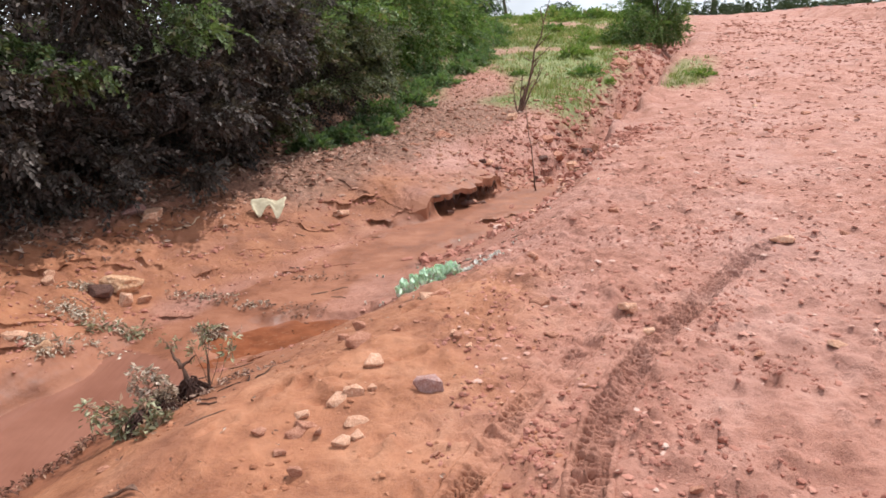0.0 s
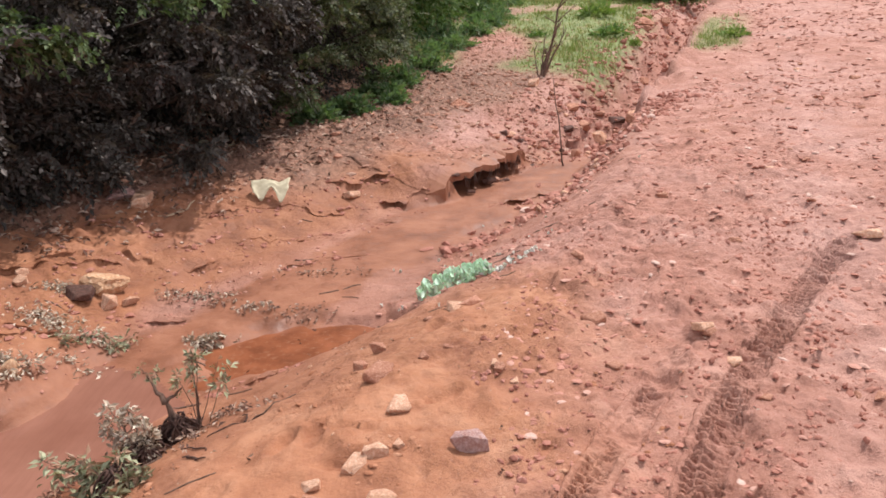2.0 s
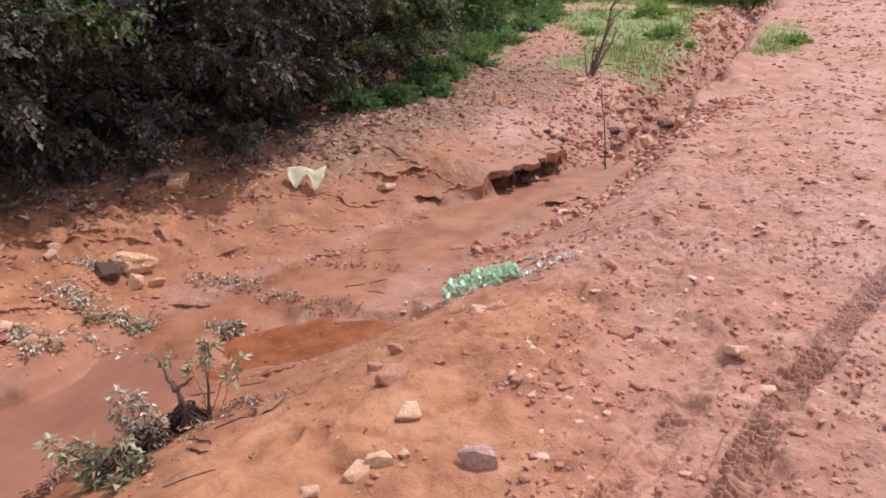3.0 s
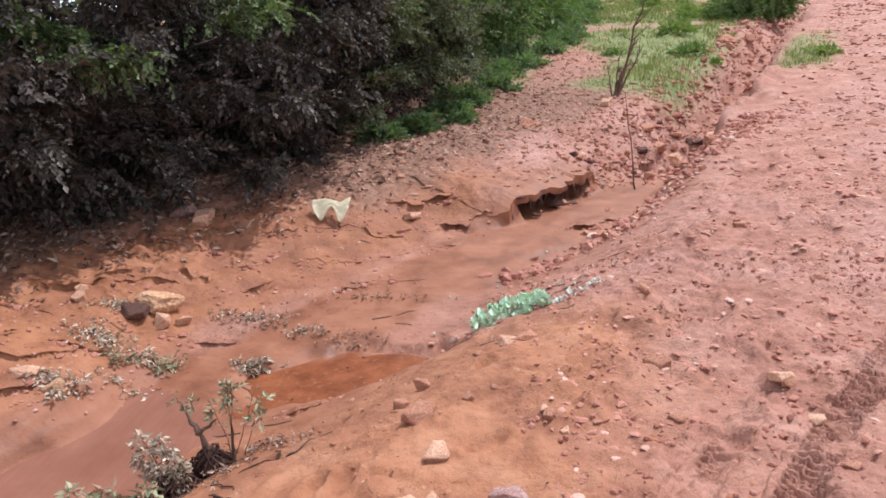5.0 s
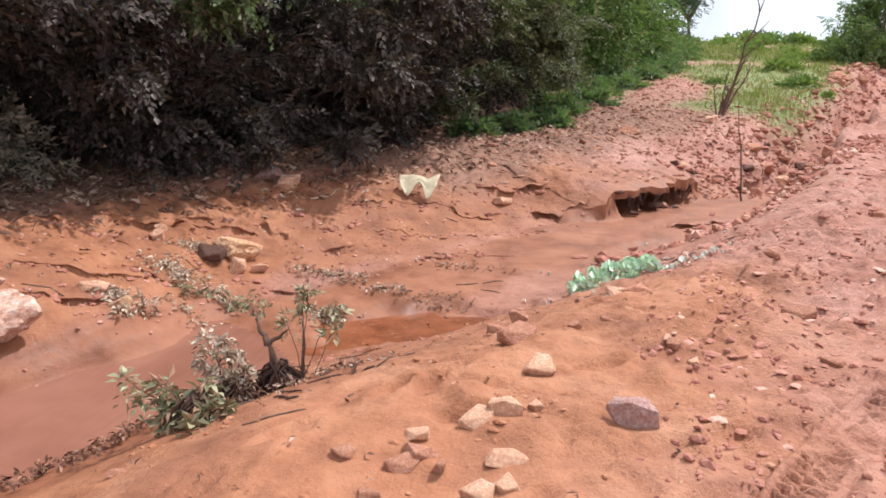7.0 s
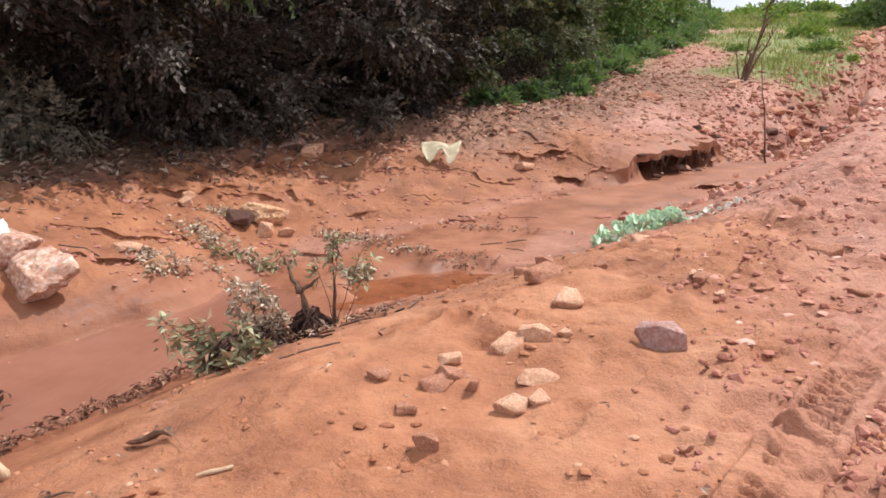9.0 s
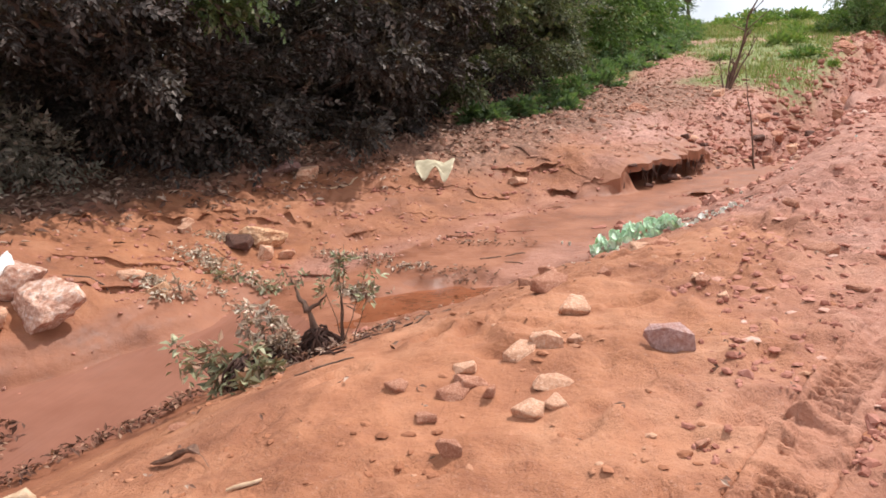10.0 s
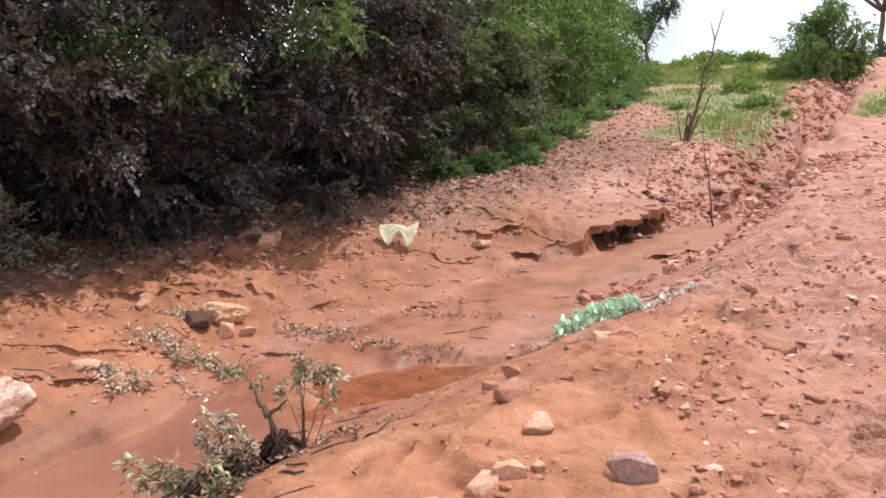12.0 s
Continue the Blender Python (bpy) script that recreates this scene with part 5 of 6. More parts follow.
def stem_plant(name, label, x, y, seed, stems, leaf_material, tips, roots=0, category="plant", z=None, droop=0.6):
    """stems: (end offset, radius, sway); tips: (stem, from, to, leaf count, leaf length)."""
    rng, prng = np.random.default_rng(seed), random.Random(seed)
    ob = thing(name, label, category, at=(x, y, gz(x, y) if z is None else z))
    paths = []
    for (ex, ey, ez), r, sway, *foot in stems:
        p = crooked(foot[0] if foot else (prng.uniform(-0.02, 0.02), prng.uniform(-0.02, 0.02), -0.03), (ex, ey, ez), 8, sway, prng)
        paths.append(p)
        part("stem", mesh_of("stem", *tube(p, [r * (1 - 0.75 * i / 8) for i in range(9)], 6), TWIG, True), ob)
    for k, a, b, n, size in tips:
        p = [np.array(q) for q in paths[k]]
        t = rng.uniform(a, b, n) * 8
        i = np.clip(t.astype(int), 0, 7)
        at = np.stack([p[q] + (p[q + 1] - p[q]) * (tt - q) for q, tt in zip(i, t)])
        aim = rng.normal(size=(n, 3)) + np.array([0, 0, 0.2])
        v, f = sprigs(rng, at + rng.normal(size=(n, 3)) * 0.008, aim, rng.uniform(0.6, 1.2, n) * size * 0.9, 5, rng.uniform(0.7, 1.2, n) * size * 0.72, width=0.46, droop=droop)
        part("leaves", mesh_of("leaves", v, f, leaf_material), ob)
    if roots:
        hair = []
        for _ in range(roots):
            a, r, h = prng.uniform(0, 2 * math.pi), prng.uniform(0.03, 0.085), prng.uniform(0.03, 0.10)
            start = Vector((prng.uniform(-0.025, 0.025), prng.uniform(-0.025, 0.025), h))
            end = Vector((math.cos(a) * r, math.sin(a) * r, prng.uniform(-0.05, 0.0)))
            p = crooked(start, end, 5, 0.016, prng)
            for i, q in enumerate(p):
                q += Vector((math.cos(a), math.sin(a), 0.4)) * r * 0.45 * math.sin(math.pi * i / 5)
            hair.append(tube(p, [0.0055, 0.005, 0.004, 0.0035, 0.002, 0.001], 5))
        part("root_mass", mesh_of("root_mass", *merge(hair), ROOT, True), ob, "dark tangled roots and debris")
    return ob


stem_plant("uprooted_shrub", "small uprooted shrub with dark forked trunk and tangled roots", -1.32, 3.50, 711,
           [((-0.035, 0.0, 0.16), 0.026, 0.006, (0.0, 0.0, 0.03)), ((-0.09, 0.01, 0.25), 0.014, 0.006, (-0.042, 0.0, 0.155)), ((0.03, 0.02, 0.215), 0.010, 0.006, (-0.042, 0.0, 0.155)), ((-0.13, 0.02, 0.31), 0.005, 0.01, (-0.09, 0.01, 0.26)), ((-0.05, 0.02, 0.30), 0.004, 0.01, (-0.09, 0.01, 0.26))],
           WILT, [(1, 0.85, 1, 3, 0.034), (2, 0.85, 1, 3, 0.034), (3, 0.7, 1, 4, 0.036), (4, 0.7, 1, 3, 0.034)], roots=230)
stem_plant("seedling", "thin upright seedling with a tuft of narrow pale green leaves", -1.235, 3.53, 712,
           [((0.0, 0.0, 0.33), 0.0065, 0.006), ((0.13, 0.02, 0.25), 0.0025, 0.008), ((-0.10, 0.02, 0.27), 0.0025, 0.008), ((0.03, -0.02, 0.38), 0.003, 0.008), ((0.10, 0.04, 0.30), 0.0025, 0.008)],
           WILT, [(0, 0.70, 1, 12, 0.046), (1, 0.7, 1, 7, 0.044), (2, 0.7, 1, 6, 0.044), (3, 0.70, 1, 10, 0.044), (4, 0.7, 1, 6, 0.040)])
stem_plant("wilted_plant", "wilted leafy plant flattened on the mud at the water's edge", -1.39, 3.08, 713,
           [((-0.10, 0.0, 0.13), 0.005, 0.02), ((0.05, -0.05, 0.09), 0.005, 0.02), ((-0.17, 0.04, 0.12), 0.005, 0.02), ((0.0, 0.05, 0.13), 0.005, 0.02), ((0.07, -0.13, 0.07), 0.004, 0.02), ((0.12, -0.02, 0.10), 0.004, 0.02), ((-0.26, -0.02, 0.15), 0.004, 0.03), ((-0.30, 0.08, 0.05), 0.004, 0.03)],
           WILT, [(0, 0.4, 1, 26, 0.064), (1, 0.3, 1, 32, 0.064), (2, 0.6, 1, 18, 0.060), (3, 0.4, 1, 22, 0.060), (4, 0.3, 1, 30, 0.064), (5, 0.4, 1, 24, 0.060), (6, 0.8, 1, 8, 0.05), (7, 0.8, 1, 6, 0.05)], roots=120, droop=1.5)
stem_plant("wilted_plant", "drooping wilted plant with dark roots beside the uprooted shrub", -1.40, 3.33, 714,
           [((-0.05, 0.02, 0.24), 0.006, 0.015), ((0.03, -0.02, 0.21), 0.005, 0.015), ((-0.07, 0.0, 0.17), 0.005, 0.015), ((0.05, 0.0, 0.16), 0.004, 0.015), ((-0.14, 0.05, 0.23), 0.004, 0.015), ((-0.15, 0.02, 0.16), 0.004, 0.015)],
           WASHED, [(0, 0.4, 1, 26, 0.045), (1, 0.4, 1, 22, 0.045), (2, 0.4, 1, 20, 0.045), (3, 0.4, 1, 20, 0.045), (4, 0.7, 1, 16, 0.045), (5, 0.6, 1, 14, 0.045)], roots=140, droop=1.6)
for sx, sy, sd in ((-2.28, 4.52, 722), (-2.10, 4.60, 723), (-2.36, 4.08, 724), (-1.62, 4.66, 725)):
    stem_plant("wilted_plant", "flattened wilted sprig lying on the sand of the wash", sx, sy, sd, [((0.09, 0.03, 0.04), 0.004, 0.02), ((-0.11, 0.02, 0.04), 0.004, 0.02), ((0.02, -0.08, 0.05), 0.004, 0.02)],
               WASHED if sd > 723 else WILT, [(0, 0.2, 1, 13, 0.055), (1, 0.2, 1, 13, 0.055), (2, 0.2, 1, 10, 0.055)])


def dead_sapling(x, y, label, stems, seed, radius, twigs):
    """Bare stems from one foot (end offset, thickness), the thicker ones with side shoots."""
    prng = random.Random(seed)
    ob = thing("dead_sapling", label, "sapling", at=(x, y, gz(x, y)))
    for (ex, ey, ez), thick in stems:
        foot = (prng.uniform(-0.03, 0.03) * (len(stems) > 1), prng.uniform(-0.03, 0.03), -0.05)
        p = crooked(foot, (ex, ey, ez), 9, 0.020 * ez, prng)
        r = radius * thick
        b = part("stem", mesh_of("stem", *tube(p, [r * (1 - 0.085 * i) for i in range(10)], 6), TWIG, True), ob)
        for _ in range(twigs):
            q = p[prng.randrange(3, 9)]
            e = Vector(q) + Vector((prng.uniform(-0.5, 1), prng.uniform(-1, 1), prng.uniform(0.2, 1.3))) * ez * prng.uniform(0.10, 0.24)
            part("twig", mesh_of("twig", *tube(crooked(q, e, 3, 0.015, prng), [r * 0.42, r * 0.36, r * 0.3, r * 0.15], 4), TWIG, True), b)


dead_sapling(0.96, 8.40, "thin bare stick standing in the bed of the wash", [((-0.12, 0.0, 0.95), 1.0)], 731, 0.010, 0)
dead_sapling(1.0, 11.0, "leafless brown sapling with thin upright branches", [((0.46, 0.0, 1.58), 0.8), ((0.26, 0.05, 0.72), 1.0), ((0.36, 0.1, 0.62), 0.7), ((0.06, 0.0, 0.50), 0.7), ((-0.08, 0.08, 0.40), 0.5)], 732, 0.025, 6)


# ---- pale clump in the mud ----
def blade(width, height, curl, material):
    """A rounded upright leaf with a little thickness and a fold."""
    n, v, f = 6, [], []
    for side in (0, 1):
        for i in range(n + 1):
            t = i / n
            w = width * 0.5 * math.sin(math.pi * min(0.12 + 0.80 * t, 1.0)) ** 0.7
            for k in (-1, 0, 1):
                v.append((k * w, curl * height * t * t + (0.10 * width if k else 0) + side * 0.0012, height * t))
    m = (n + 1) * 3
    for side in (0, 1):
        for i in range(n):
            for k in (0, 1):
                a = side * m + i * 3 + k
                q = (a, a + 1, a + 4, a + 3)
                f.append(q if side else q[::-1])
    for i in range(n):
        for k, flip in ((0, False), (2, True)):
            a = i * 3 + k
            q = (a, a + 3, a + 3 + m, a + m)
            f.append(q[::-1] if flip else q)
    return mesh_of("leaf", v, f, material, True)


def folded(width, height, curl, open_by, material):
    """Two rounded blades that rise from one foot, folded against each other."""
    one = blade(width, height, curl, material)
    v = [tuple(q.co) for q in one.vertices]
    f = [tuple(p.vertices) for p in one.polygons]
    bpy.data.meshes.remove(one)
    tip = Matrix.Rotation(radians(open_by), 3, "X")
    back = Matrix.Rotation(radians(180), 3, "Z") @ tip
    return mesh_of("leaf", *merge([([tip @ Vector(q) for q in v], f), ([back @ Vector(q) for q in v], f)]), material, True)


def clump():
    prng = random.Random(741)
    shapes = [folded(prng.uniform(0.020, 0.028), prng.uniform(0.028, 0.040), prng.uniform(-0.1, 0.3), prng.uniform(4, 22), MINT) for _ in range(6)]
    pale = [folded(prng.uniform(0.018, 0.026), prng.uniform(0.022, 0.032), prng.uniform(-0.1, 0.3), prng.uniform(10, 35), PALE) for _ in range(4)]
    ob = thing("leaf_clump", "low dense clump of pale mint-green upright leaves on wet mud", "leaf clump", at=(0, 0, 0))
    for i in range(285):
        t = prng.random()
        k = max(-1.2, min(1.2, prng.gauss(0, 0.55)))
        x = -0.38 + 0.43 * t
        y = 4.82 - 0.03 * t + 0.06 * math.sin(t * 2.8) + 0.10 * k * (1.15 - 0.45 * t)
        dome = 0.115 * math.sqrt(max(0.0, 1 - min(abs(k), 1.0) ** 2)) * math.sin(math.pi * min(1.0, 0.22 + 0.70 * t)) ** 0.6
        leaf = part("leaf", prng.choice(pale) if prng.random() < 0.07 + 0.3 * (t > 0.9) else prng.choice(shapes), ob)
        leaf.matrix_basis = pose(x, y, gz(x, y) - 0.006 + dome * prng.random() ** 0.6, prng.uniform(-55, 55), prng.uniform(-55, 55), prng.uniform(0, 360)) @ Matrix.Scale(prng.uniform(0.85, 1.25), 4)
    for i in range(34):
        t = prng.random()
        x, y = 0.08 + 0.26 * t + prng.gauss(0, 0.012), 4.84 + 0.12 * t + prng.gauss(0, 0.025)
        leaf = part("leaf", prng.choice(pale), ob, "small whitish leaf")
        leaf.matrix_basis = pose(x, y, gz(x, y) - 0.004, prng.uniform(-70, 70), prng.uniform(-50, 50), prng.uniform(0, 180)) @ Matrix.Scale(prng.uniform(0.9, 1.4), 4)
    for i in range(26):
        x, y = prng.gauss(-0.10, 0.35), prng.gauss(5.25, 0.35)
        if i < 5:
            x, y = prng.gauss(0.45, 0.3), prng.gauss(6.6, 0.6)
        me = prng.choice(pale)
        o = new("fallen_leaf", me)
        o.matrix_basis = pose(x, y, gz(x, y) - 0.003, prng.uniform(-30, 30), prng.uniform(-40, 40), prng.uniform(0, 360)) @ Matrix.Scale(prng.uniform(0.8, 1.1), 4)
        tagged(o, "small whitish leaf lying on the wet mud", "leaf", "pale leaves round the clump")


clump()


# ---- litter and loose things ----
def dead_leaves(name, label, x, y, size, seed, material, lift=0.006):
    rng = np.random.default_rng(seed)
    at = np.stack([x, y, ground_z(x, y) + lift + rng.uniform(0, 0.010 + lift, len(x))], -1)
    aim = rng.normal(size=at.shape) * np.array([1, 1, 0.12]) + np.array([0, 0, 0.10])
    v, f = sprigs(rng, at, aim, size * 0.4, 2, size, width=0.42, droop=0.0)
    tagged(new(name, mesh_of(name, v, f, material)), label, "leaf litter", kind="stuff")


def litter():
    rng = np.random.default_rng(751)
    n = 1500
    y = rng.uniform(5.4, 11.5, n)
    x = hedge_x(y) + rng.normal(0.12, 0.40, n)
    dead_leaves("leaf_litter", "brown and grey dead leaves along the foot of the thicket", x, y, rng.uniform(0.03, 0.08, n), 752, DRY)
    n = 1500
    y = rng.uniform(2.6, 6.0, n)
    x = hedge_x(y) - 0.15 + rng.normal(-0.3, 0.5, n)
    dead_leaves("leaf_litter", "dead leaves in the shade under the thicket", x, y, rng.uniform(0.03, 0.08, n), 753, DRY)
    xs, ys = [], []
    for cx, cy, k, sx, sy in ((-1.10, 5.00, 75, 0.10, 0.05), (-1.40, 5.08, 50, 0.09, 0.04), (-1.68, 5.18, 40, 0.08, 0.04), (-1.05, 5.62, 60, 0.13, 0.05), (-1.95, 5.28, 70, 0.14, 0.05), (-1.28, 3.46, 110, 0.12, 0.10), (-1.10, 3.60, 60, 0.10, 0.05), (-0.25, 5.35, 40, 0.06, 0.08), (-1.05, 4.72, 40, 0.12, 0.05)):
        xs.append(rng.normal(cx, sx, k))
        ys.append(rng.normal(cy, sy, k))
    x, y = np.concatenate(xs), np.concatenate(ys)
    dead_leaves("leaf_litter", "grey-brown washed-up leaf litter in the bed of the wash", x, y, rng.uniform(0.015, 0.034, len(x)), 754, DRY)
    xs, ys = [], []
    for cx, cy, k, sx, sy in ((-2.50, 4.68, 190, 0.085, 0.075), (-2.62, 5.08, 90, 0.07, 0.035), (-2.42, 4.12, 110, 0.07, 0.045), (-2.15, 4.30, 60, 0.10, 0.03), (-2.20, 4.60, 60, 0.07, 0.05), (-1.60, 4.66, 70, 0.06, 0.035), (-1.85, 5.30, 70, 0.13, 0.035), (-1.45, 5.12, 30, 0.08, 0.04)):
        xs.append(rng.normal(cx, sx, k))
        ys.append(rng.normal(cy, sy, k))
    x, y = np.concatenate(xs), np.concatenate(ys)
    dead_leaves("leaf_litter", "pale grey washed leaves stranded on the sand", x, y, rng.uniform(0.018, 0.038, len(x)), 757, WASHED)
    n = 260                                            # the drift line along the water's near edge
    t = rng.uniform(0, 1, n)
    x = -1.72 - 0.32 * t + rng.normal(0, 0.014 + 0.02 * t, n)
    y = 3.34 - 0.80 * t + rng.normal(0, 0.02, n)
    n2 = 130                                           # bits on the near bank
    xb, yb = rng.uniform(-1.3, 0.9, n2), rng.uniform(2.0, 4.6, n2)
    dead_leaves("leaf_litter", "small dark bits of dead leaf on the near bank", xb, yb, rng.uniform(0.010, 0.024, n2), 756, DRY)
    dead_leaves("leaf_litter", "dark drift line of dead leaves at the water's edge", x, y, rng.uniform(0.014, 0.032, n), 755, DRIFT, 0.014)
    n = 160
    dead_leaves("leaf_litter", "pile of pale dead leaves and reeds stranded at the water's edge", rng.normal(-2.33, 0.10, n), rng.normal(2.84, 0.07, n), rng.uniform(0.022, 0.048, n), 758, DRIFT, 0.026)


litter()


def stick(label, a, b, radius, seed, material=TWIG, sway=0.02, lift=0.006):
    prng = random.Random(seed)
    z0, z1 = gz(*a) + lift, gz(*b) + lift
    dx, dy, bow = b[0] - a[0], b[1] - a[1], prng.uniform(-0.3, 0.3)
    p = [Vector((dx * t - dy * bow * 0.35 * math.sin(math.pi * t) + prng.uniform(-1, 1) * sway * 0.12, dy * t + dx * bow * 0.35 * math.sin(math.pi * t) + prng.uniform(-1, 1) * sway * 0.12, 0)) for t in [i / 7 for i in range(8)]]
    for q in p:
        q.z = gz(a[0] + q.x, a[1] + q.y) + lift - z0
    ob = new("stick", mesh_of("stick", *tube(p, [radius * (0.35 + 0.65 * math.sin(math.pi * (0.12 + 0.76 * i / 7))) for i in range(8)], 6), material, True))
    ob.location = (*a, z0)
    tagged(ob, label, "stick", "fallen sticks")


def dry_pod(label, a, b, wide):
    """A dried curled leaf: a lens-shaped blade with a raised rib, rolled edges and a thin tail."""
    z0 = gz(*a)
    dx, dy = b[0] - a[0], b[1] - a[1]
    long = math.hypot(dx, dy)
    v, f, n = [], [], 14
    for i in range(n + 1):
        t = i / n
        w = wide * (math.sin(math.pi * min(1.0, t / 0.78)) ** 0.8 if t < 0.78 else 0.0) + 0.002
        cx, cy = dx * t - dy / long * 0.12 * long * math.sin(2.6 * t), dy * t + dx / long * 0.12 * long * math.sin(2.6 * t)
        cz = gz(a[0] + cx, a[1] + cy) - z0 + 0.006 + 0.010 * math.sin(math.pi * t)
        for k, up in ((-1.0, 0.010), (-0.5, 0.002), (0.0, 0.005), (0.5, 0.002), (1.0, 0.010), (0.5, -0.004), (-0.5, -0.004)):
            v.append((cx - dy / long * w * k * 0.5, cy + dx / long * w * k * 0.5, cz + up * min(1, w / wide * 1.5)))
        if i:
            for k in range(7):
                p, q = (i - 1) * 7 + k, (i - 1) * 7 + (k + 1) % 7
                f.append((p, q, q + 7, p + 7))
    ob = new("dead_leaf", mesh_of("dead_leaf", v, f, POD, True))
    ob.location = (*a, z0)
    tagged(ob, label, "leaf", "dead leaves")


def bent_stick(label, a, b, high, radius):
    """A peeled stick whose two ends are bent down to the ground."""
    z0 = gz(*a)
    far = Vector((b[0] - a[0], b[1] - a[1], gz(*b) - z0))
    path = [Vector((0, 0, -0.004)), Vector((0, 0, high * 0.55)), far * 0.08 + Vector((0, 0, high * 0.95)), far * 0.35 + Vector((0, 0, high)), far * 0.70 + Vector((0, 0, high * 0.9)), far * 0.94 + Vector((0, 0, high * 0.85)), far * 1.0 + Vector((0, 0, high * 0.4)), far * 1.02 + Vector((0, 0, -0.002))]
    ob = new("stick", mesh_of("stick", *tube(path, [radius * k for k in (1.0, 1.05, 1.15, 1.0, 0.95, 1.0, 0.9, 0.8)], 8), PALE_WOOD, True))
    ob.location = (*a, z0)
    tagged(ob, label, "stick", "fallen sticks")


dry_pod("dark dry curled leaf lying on the near bank", (-1.26, 2.38), (-1.06, 2.28), 0.034)
dry_pod("small dark dry leaf lying on the near bank", (-0.98, 2.02), (-0.90, 1.98), 0.020)
bent_stick("pale peeled stick bent at both ends on the mud", (-1.59, 2.20), (-1.50, 2.28), 0.036, 0.015)
stick("short pale twig on the near bank", (-0.95, 2.18), (-0.89, 2.21), 0.005, 763, PALE_WOOD, 0.01)
stick("thin dark twig on the near bank", (-1.17, 2.12), (-1.30, 2.08), 0.003, 766, TWIG, 0.05)
stick("dark wet stick lying in the water's edge", (-2.56, 2.60), (-2.30, 2.66), 0.010, 767, TWIG, 0.02, 0.035)
for n, (ax, ay, bx, by) in enumerate(((-1.22, 3.26, -1.08, 3.14), (-1.16, 3.14, -1.05, 3.05), (-1.14, 3.32, -1.00, 3.40), (-1.02, 3.42, -0.92, 3.36))):
    stick("dark broken twig beside the uprooted shrub", (ax, ay), (bx, by), 0.0035 + 0.001 * (n % 2), 764 + 10 * n, ROOT, 0.08, 0.006)
stick("thin pale twig on the far bank", (-2.42, 6.22), (-2.25, 6.55), 0.008, 765, PALE_WOOD, 0.02)
for n in range(34):
    g = random.Random(770 + n)
    yy = g.uniform(2.3, 7.6)
    cx = float(soft_interp(np.array([yy]), WASH_Y, WASH_X)[0]) + g.uniform(-1.2, 1.7)
    aa = g.uniform(-0.5, 0.9)
    ll = g.uniform(0.06, 0.22)
    stick("thin dark twig washed onto the mud", (cx, yy), (cx + ll * math.cos(aa), yy + ll * math.sin(aa)), g.uniform(0.003, 0.006), 800 + n, TWIG, 0.02, 0.002)


def crumpled(name, label, category, x, y, wide, deep, high, turn, material, seed, shape):
    """A creased sheet with thickness; shape gives its height over its plan (0..1)."""
    prng = random.Random(seed)
    n = 16
    bm = bmesh.new()
    grid = [[None] * (n + 1) for _ in range(n + 1)]
    for i in range(n + 1):
        for j in range(n + 1):
            u, v = i / n, j / n
            q = (noise.noise(Vector((u * 4 + seed, v * 4, 0.3))) + 0.6 * noise.noise(Vector((u * 11 + seed, v * 9, 0.9)))) * 0.05 * wide
            px, py, pz = shape(u, v)
            grid[i][j] = bm.verts.new((px * wide + q * 0.5, py * deep + q * 0.5, max(pz * high + q, -0.01)))
    for i in range(n):
        for j in range(n):
            bm.faces.new((grid[i][j], grid[i + 1][j], grid[i + 1][j + 1], grid[i][j + 1]))
    bmesh.ops.recalc_face_normals(bm, faces=bm.faces)
    bmesh.ops.solidify(bm, geom=bm.faces[:], thickness=0.004)
    me = bpy.data.meshes.new(name)
    bm.to_mesh(me)
    bm.free()
    me.materials.append(material)
    me.polygons.foreach_set("use_smooth", np.ones(len(me.polygons), bool))
    ob = new(name, me)
    ob.matrix_world = pose(x, y, gz(x, y), 0, 0, turn)
    tagged(ob, label, category)


def leg(u):
    return max(math.exp(-((u - 0.22) / 0.17) ** 2), math.exp(-((u - 0.80) / 0.15) ** 2))


# a stiff pale piece bent so that it stands on two points, and a white sheet caught behind the heap of stones
crumpled("bent_card", "cream piece of bent packaging standing on the sand", "packaging", -1.68, 6.72, 0.33, 0.16, 0.16, 4, CARD, 5,
         lambda u, v: ((u - 0.5) * (1 - 0.12 * v) + 0.04 * v, 0.5 - 0.9 * v * (0.5 + 0.5 * leg(u)) + 0.10 * math.sin(6 * u), 0.96 - 0.06 * math.cos(9 * u) - v ** 1.3 * (0.30 + 0.66 * leg(u))))
crumpled("plastic_sheet", "crumpled white plastic sheet caught behind the stones", "plastic sheet", -2.95, 3.60, 0.30, 0.17, 0.13, 38, SHEET, 9,
         lambda u, v: (u - 0.5 + 0.05 * math.sin(7 * v), (v - 0.5) * (0.7 + 0.3 * math.sin(3 * u)), (0.30 + 0.70 * u) * math.sin(math.pi * (0.04 + 0.92 * v)) ** 0.6 + 0.07 * math.sin(17 * u + 5 * v)))


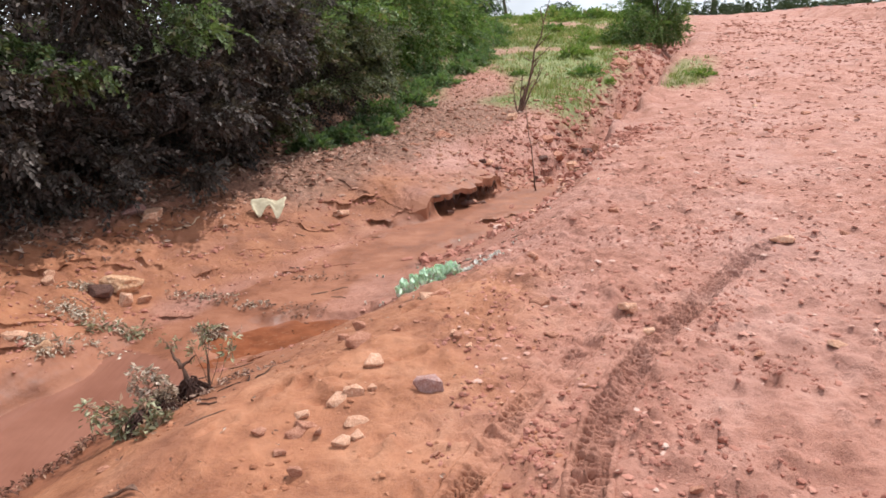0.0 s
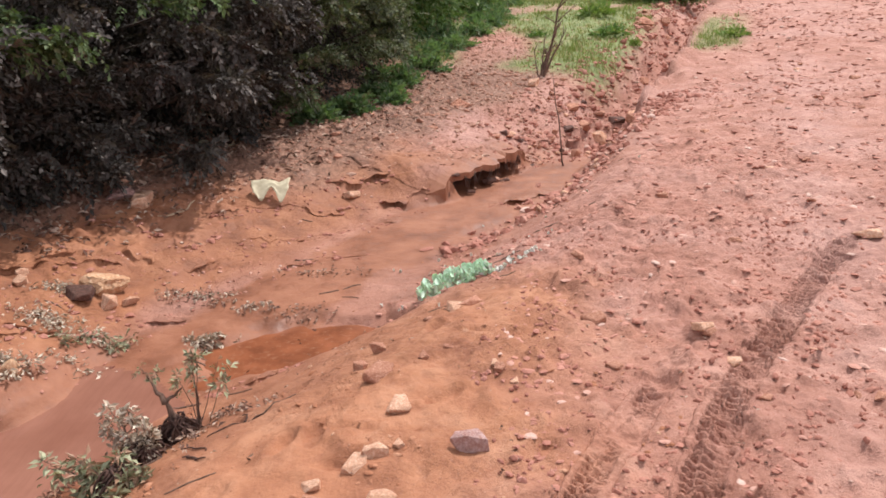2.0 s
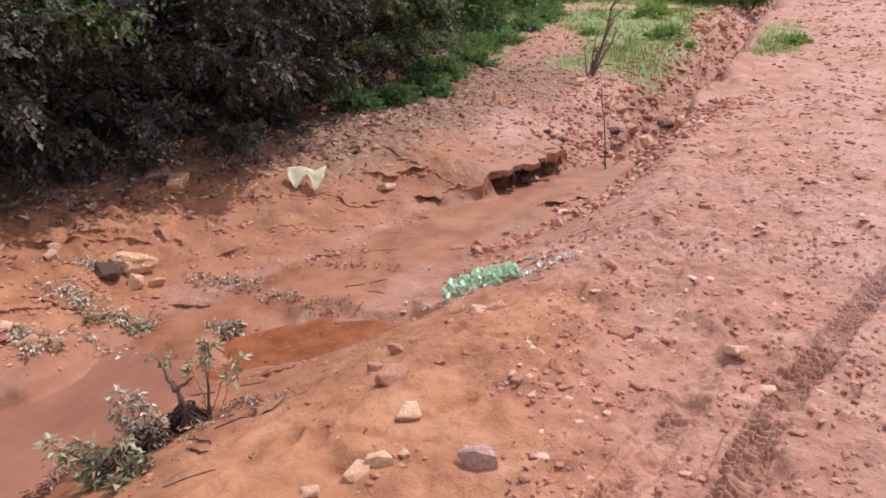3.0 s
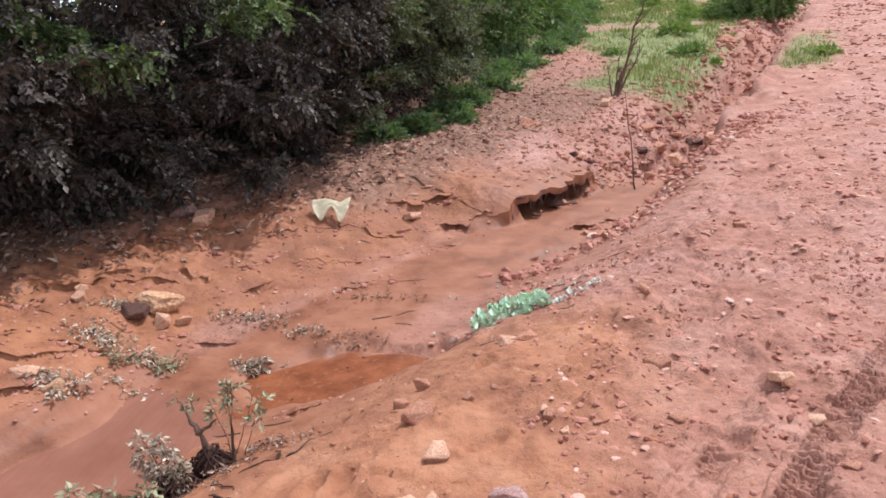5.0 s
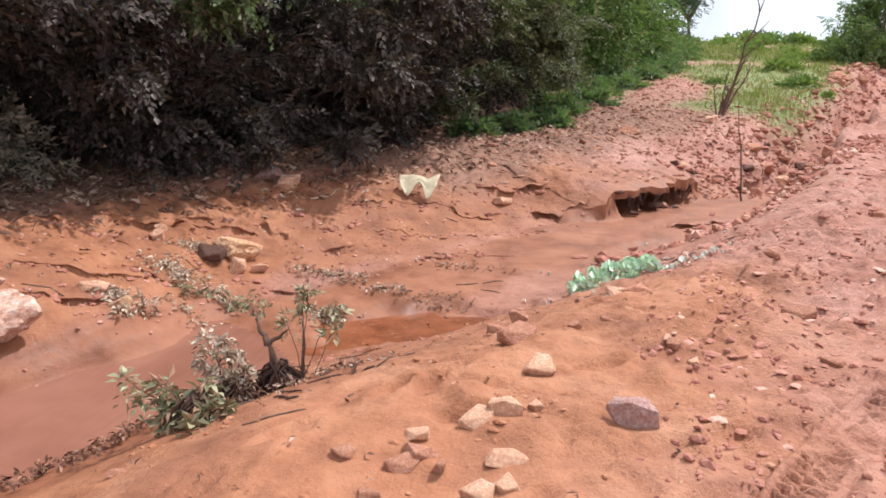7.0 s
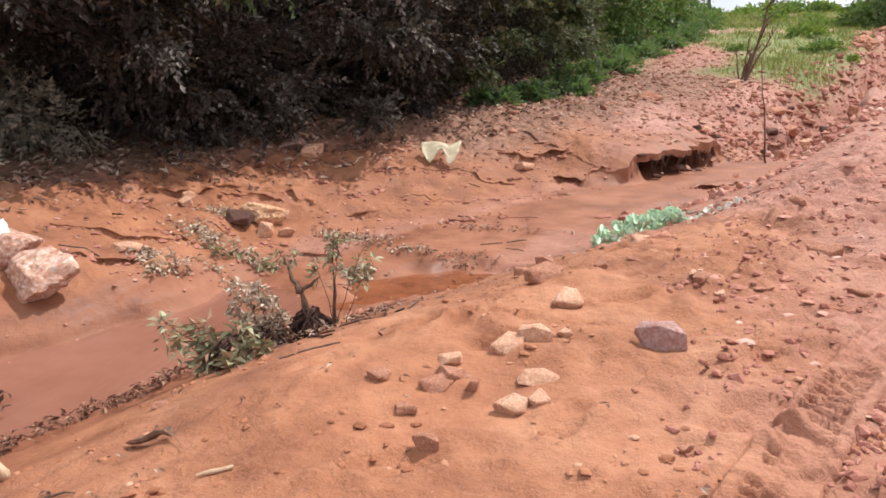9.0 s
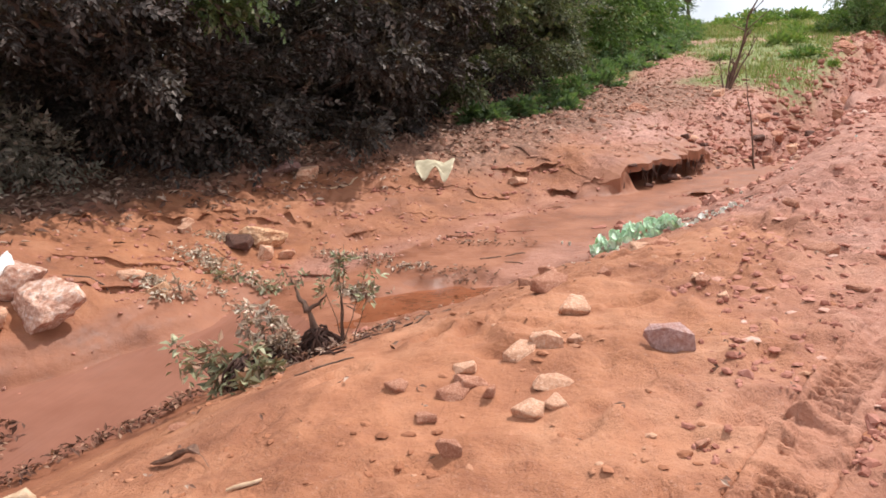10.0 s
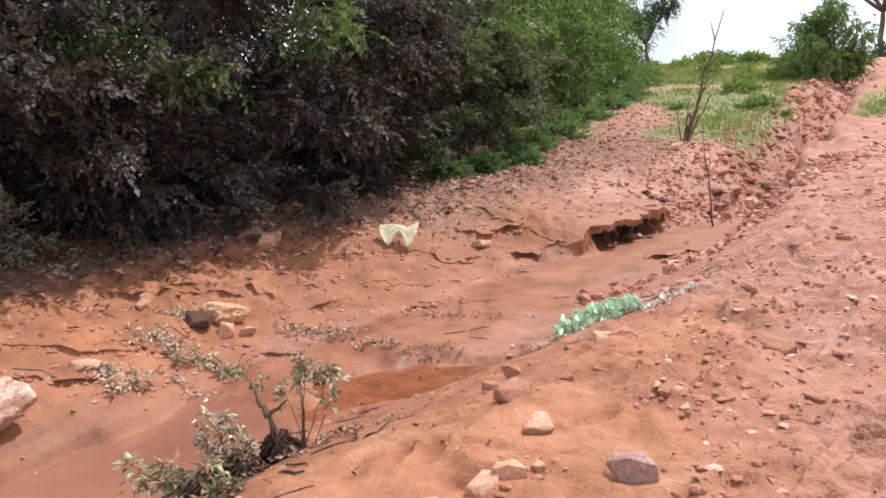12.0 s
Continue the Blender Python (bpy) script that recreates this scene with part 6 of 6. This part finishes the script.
def bank_crust():
    """The crust of mud and roots that bridges the hollow under the bank, with a ragged lip."""
    n, m = 90, 26
    t = np.linspace(0, 1, n + 1)[:, None]
    y0 = 6.98 + 1.30 * t
    lip = 0.010 + 0.06 * vnoise(t * 9, t * 0, 1.0, 71) + 0.035 * vnoise(t * 14, t * 0, 1.0, 72) + 0.012 * vnoise(t * 40, t * 0, 1.0, 73)
    arch = np.clip(np.sin(np.pi * np.clip((t - 0.10) / 0.80, 0, 1) ** 1.15), 0, 1) ** 0.40
    s = np.linspace(0, 1, m + 1)[None, :] ** 1.3
    e = lip + (1.40 - lip) * s
    cx, bed = soft_interp(y0, WASH_Y, WASH_X), np.interp(y0, WASH_Y, BED_L)
    X, Y, eb = cx - (bed + e) * 0.83, y0 + (bed + e) * 0.50, np.maximum(e, 0.14)
    for _ in range(3):
        sway = (0.14 * vnoise(X, Y, 0.8, 3) + 0.06 * vnoise(X, Y, 0.28, 4)) * np.clip(bed + 0.25, 0, 0.8)
        X, Y = cx - (bed + e + sway) * 0.83, y0 + (bed + e + sway) * 0.50
    XB, YB = cx - (bed + eb + sway) * 0.83, y0 + (bed + eb + sway) * 0.50
    rise = 0.006 + 0.014 * vnoise(X, Y, 0.07, 74) * ease(0, 0.2, s)
    top = ground_z(XB, YB) - 0.35 * (eb - e) + rise
    thick = (0.060 + 0.040 * vnoise(X, Y, 0.13, 75) + 0.020 * vnoise(X, Y, 0.05, 76)) * (0.75 + 0.25 * s) + 0.10 * (1 - arch)
    low = top - np.maximum(thick, 0.012)
    v = np.concatenate([np.stack([X, Y, top], -1).reshape(-1, 3), np.stack([X, Y, low], -1).reshape(-1, 3)])
    k, w = (n + 1) * (m + 1), m + 1
    a = (np.arange(n)[:, None] * w + np.arange(m)[None, :]).reshape(-1)
    rim = np.arange(n) * w
    f = np.concatenate([np.stack([a, a + 1, a + w + 1, a + w], -1), np.stack([a + k, a + k + w, a + k + w + 1, a + k + 1], -1), np.stack([rim, rim + w, rim + w + k, rim + k], -1)])
    me = mesh_of("bank_crust", v, f, LATERITE)
    for key, value in ground_masks(X, Y):
        me.attributes.new(key, "FLOAT", "POINT").data.foreach_set("value", np.tile(np.asarray(value, np.float32).reshape(-1), 2))
    ob = tagged(new("bank_crust", me), "overhanging crust of the undercut mud bank", "bank", kind="structure")
    prng = random.Random(791)
    for _ in range(44):
        i = prng.randrange(6, n - 4)
        p = Vector((float(X[i, 0]), float(Y[i, 0]), float(low[i, 0])))
        end = p + Vector((prng.uniform(-0.05, 0.04), prng.uniform(-0.06, 0.03), -prng.uniform(0.03, 0.14)))
        part("root", mesh_of("root", *tube(crooked(p + Vector((0, 0, 0.02)), end, 4, 0.015, prng), [0.004, 0.0035, 0.003, 0.002, 0.001], 5), ROOT, True), ob)


bank_crust()


def mud_ledge(line, high, seed):
    """A thin crust of dried mud that juts over a washed-out step."""
    sx, sy = [p[0] for p in line], [p[1] for p in line]
    n, m = max(12, int((sx[-1] - sx[0]) / 0.014)), 5
    x = np.linspace(sx[0] + 0.02, sx[-1] - 0.02, n + 1)[:, None]
    y = np.interp(x, sx, sy)
    for _ in range(2):
        y = np.interp(x, sx, sy) - (0.060 * vnoise(x, y, 0.17, 38) + 0.034 * vnoise(x, y, 0.065, 39)) * min(1.0, high * 25)
    along = np.linspace(0, 1, n + 1)[:, None]
    reach = np.clip(0.9 * vnoise(x, y, 0.21, 46) + 0.5 * vnoise(x, y, 0.16, seed) + 0.7 * vnoise(x, y, 0.04, seed + 1), -0.3, 1.3) * 0.55 * high * np.sin(np.pi * along) ** 0.4
    s = np.linspace(0, 1, m + 1)[None, :]
    Y = y + 0.035 - (0.035 + reach) * s
    X = x + 0 * s
    back = ground_z(x, y + 0.032)
    top = back + 0.004 - 0.20 * high * s ** 2 + 0.006 * vnoise(X, Y, 0.04, seed + 2)
    low = top - 0.006 - 0.016 * (1 - s) - 0.004 * vnoise(X, Y, 0.05, seed + 3)
    v = np.concatenate([np.stack([X, Y, top], -1).reshape(-1, 3), np.stack([X, Y, low], -1).reshape(-1, 3)])
    k, w = (n + 1) * (m + 1), m + 1
    a = (np.arange(n)[:, None] * w + np.arange(m)[None, :]).reshape(-1)
    rim = np.arange(n) * w + m
    f = np.concatenate([np.stack([a, a + 1, a + w + 1, a + w], -1), np.stack([a + k, a + k + w, a + k + w + 1, a + k + 1], -1), np.stack([rim, rim + k, rim + w + k, rim + w], -1)])
    me = mesh_of("mud_ledge", v, f, LATERITE)
    for key, value in ground_masks(X, Y):
        me.attributes.new(key, "FLOAT", "POINT").data.foreach_set("value", np.tile(np.asarray(value, np.float32).reshape(-1), 2))
    tagged(new("mud_ledge", me), "thin ragged crust of mud over a washed-out step", "bank", kind="structure")


for n, (line, high, run) in enumerate(SCARPS_FAR + SCARPS_BED + SCARPS_HIGH):
    mud_ledge(line, high, 1000 + 5 * n)
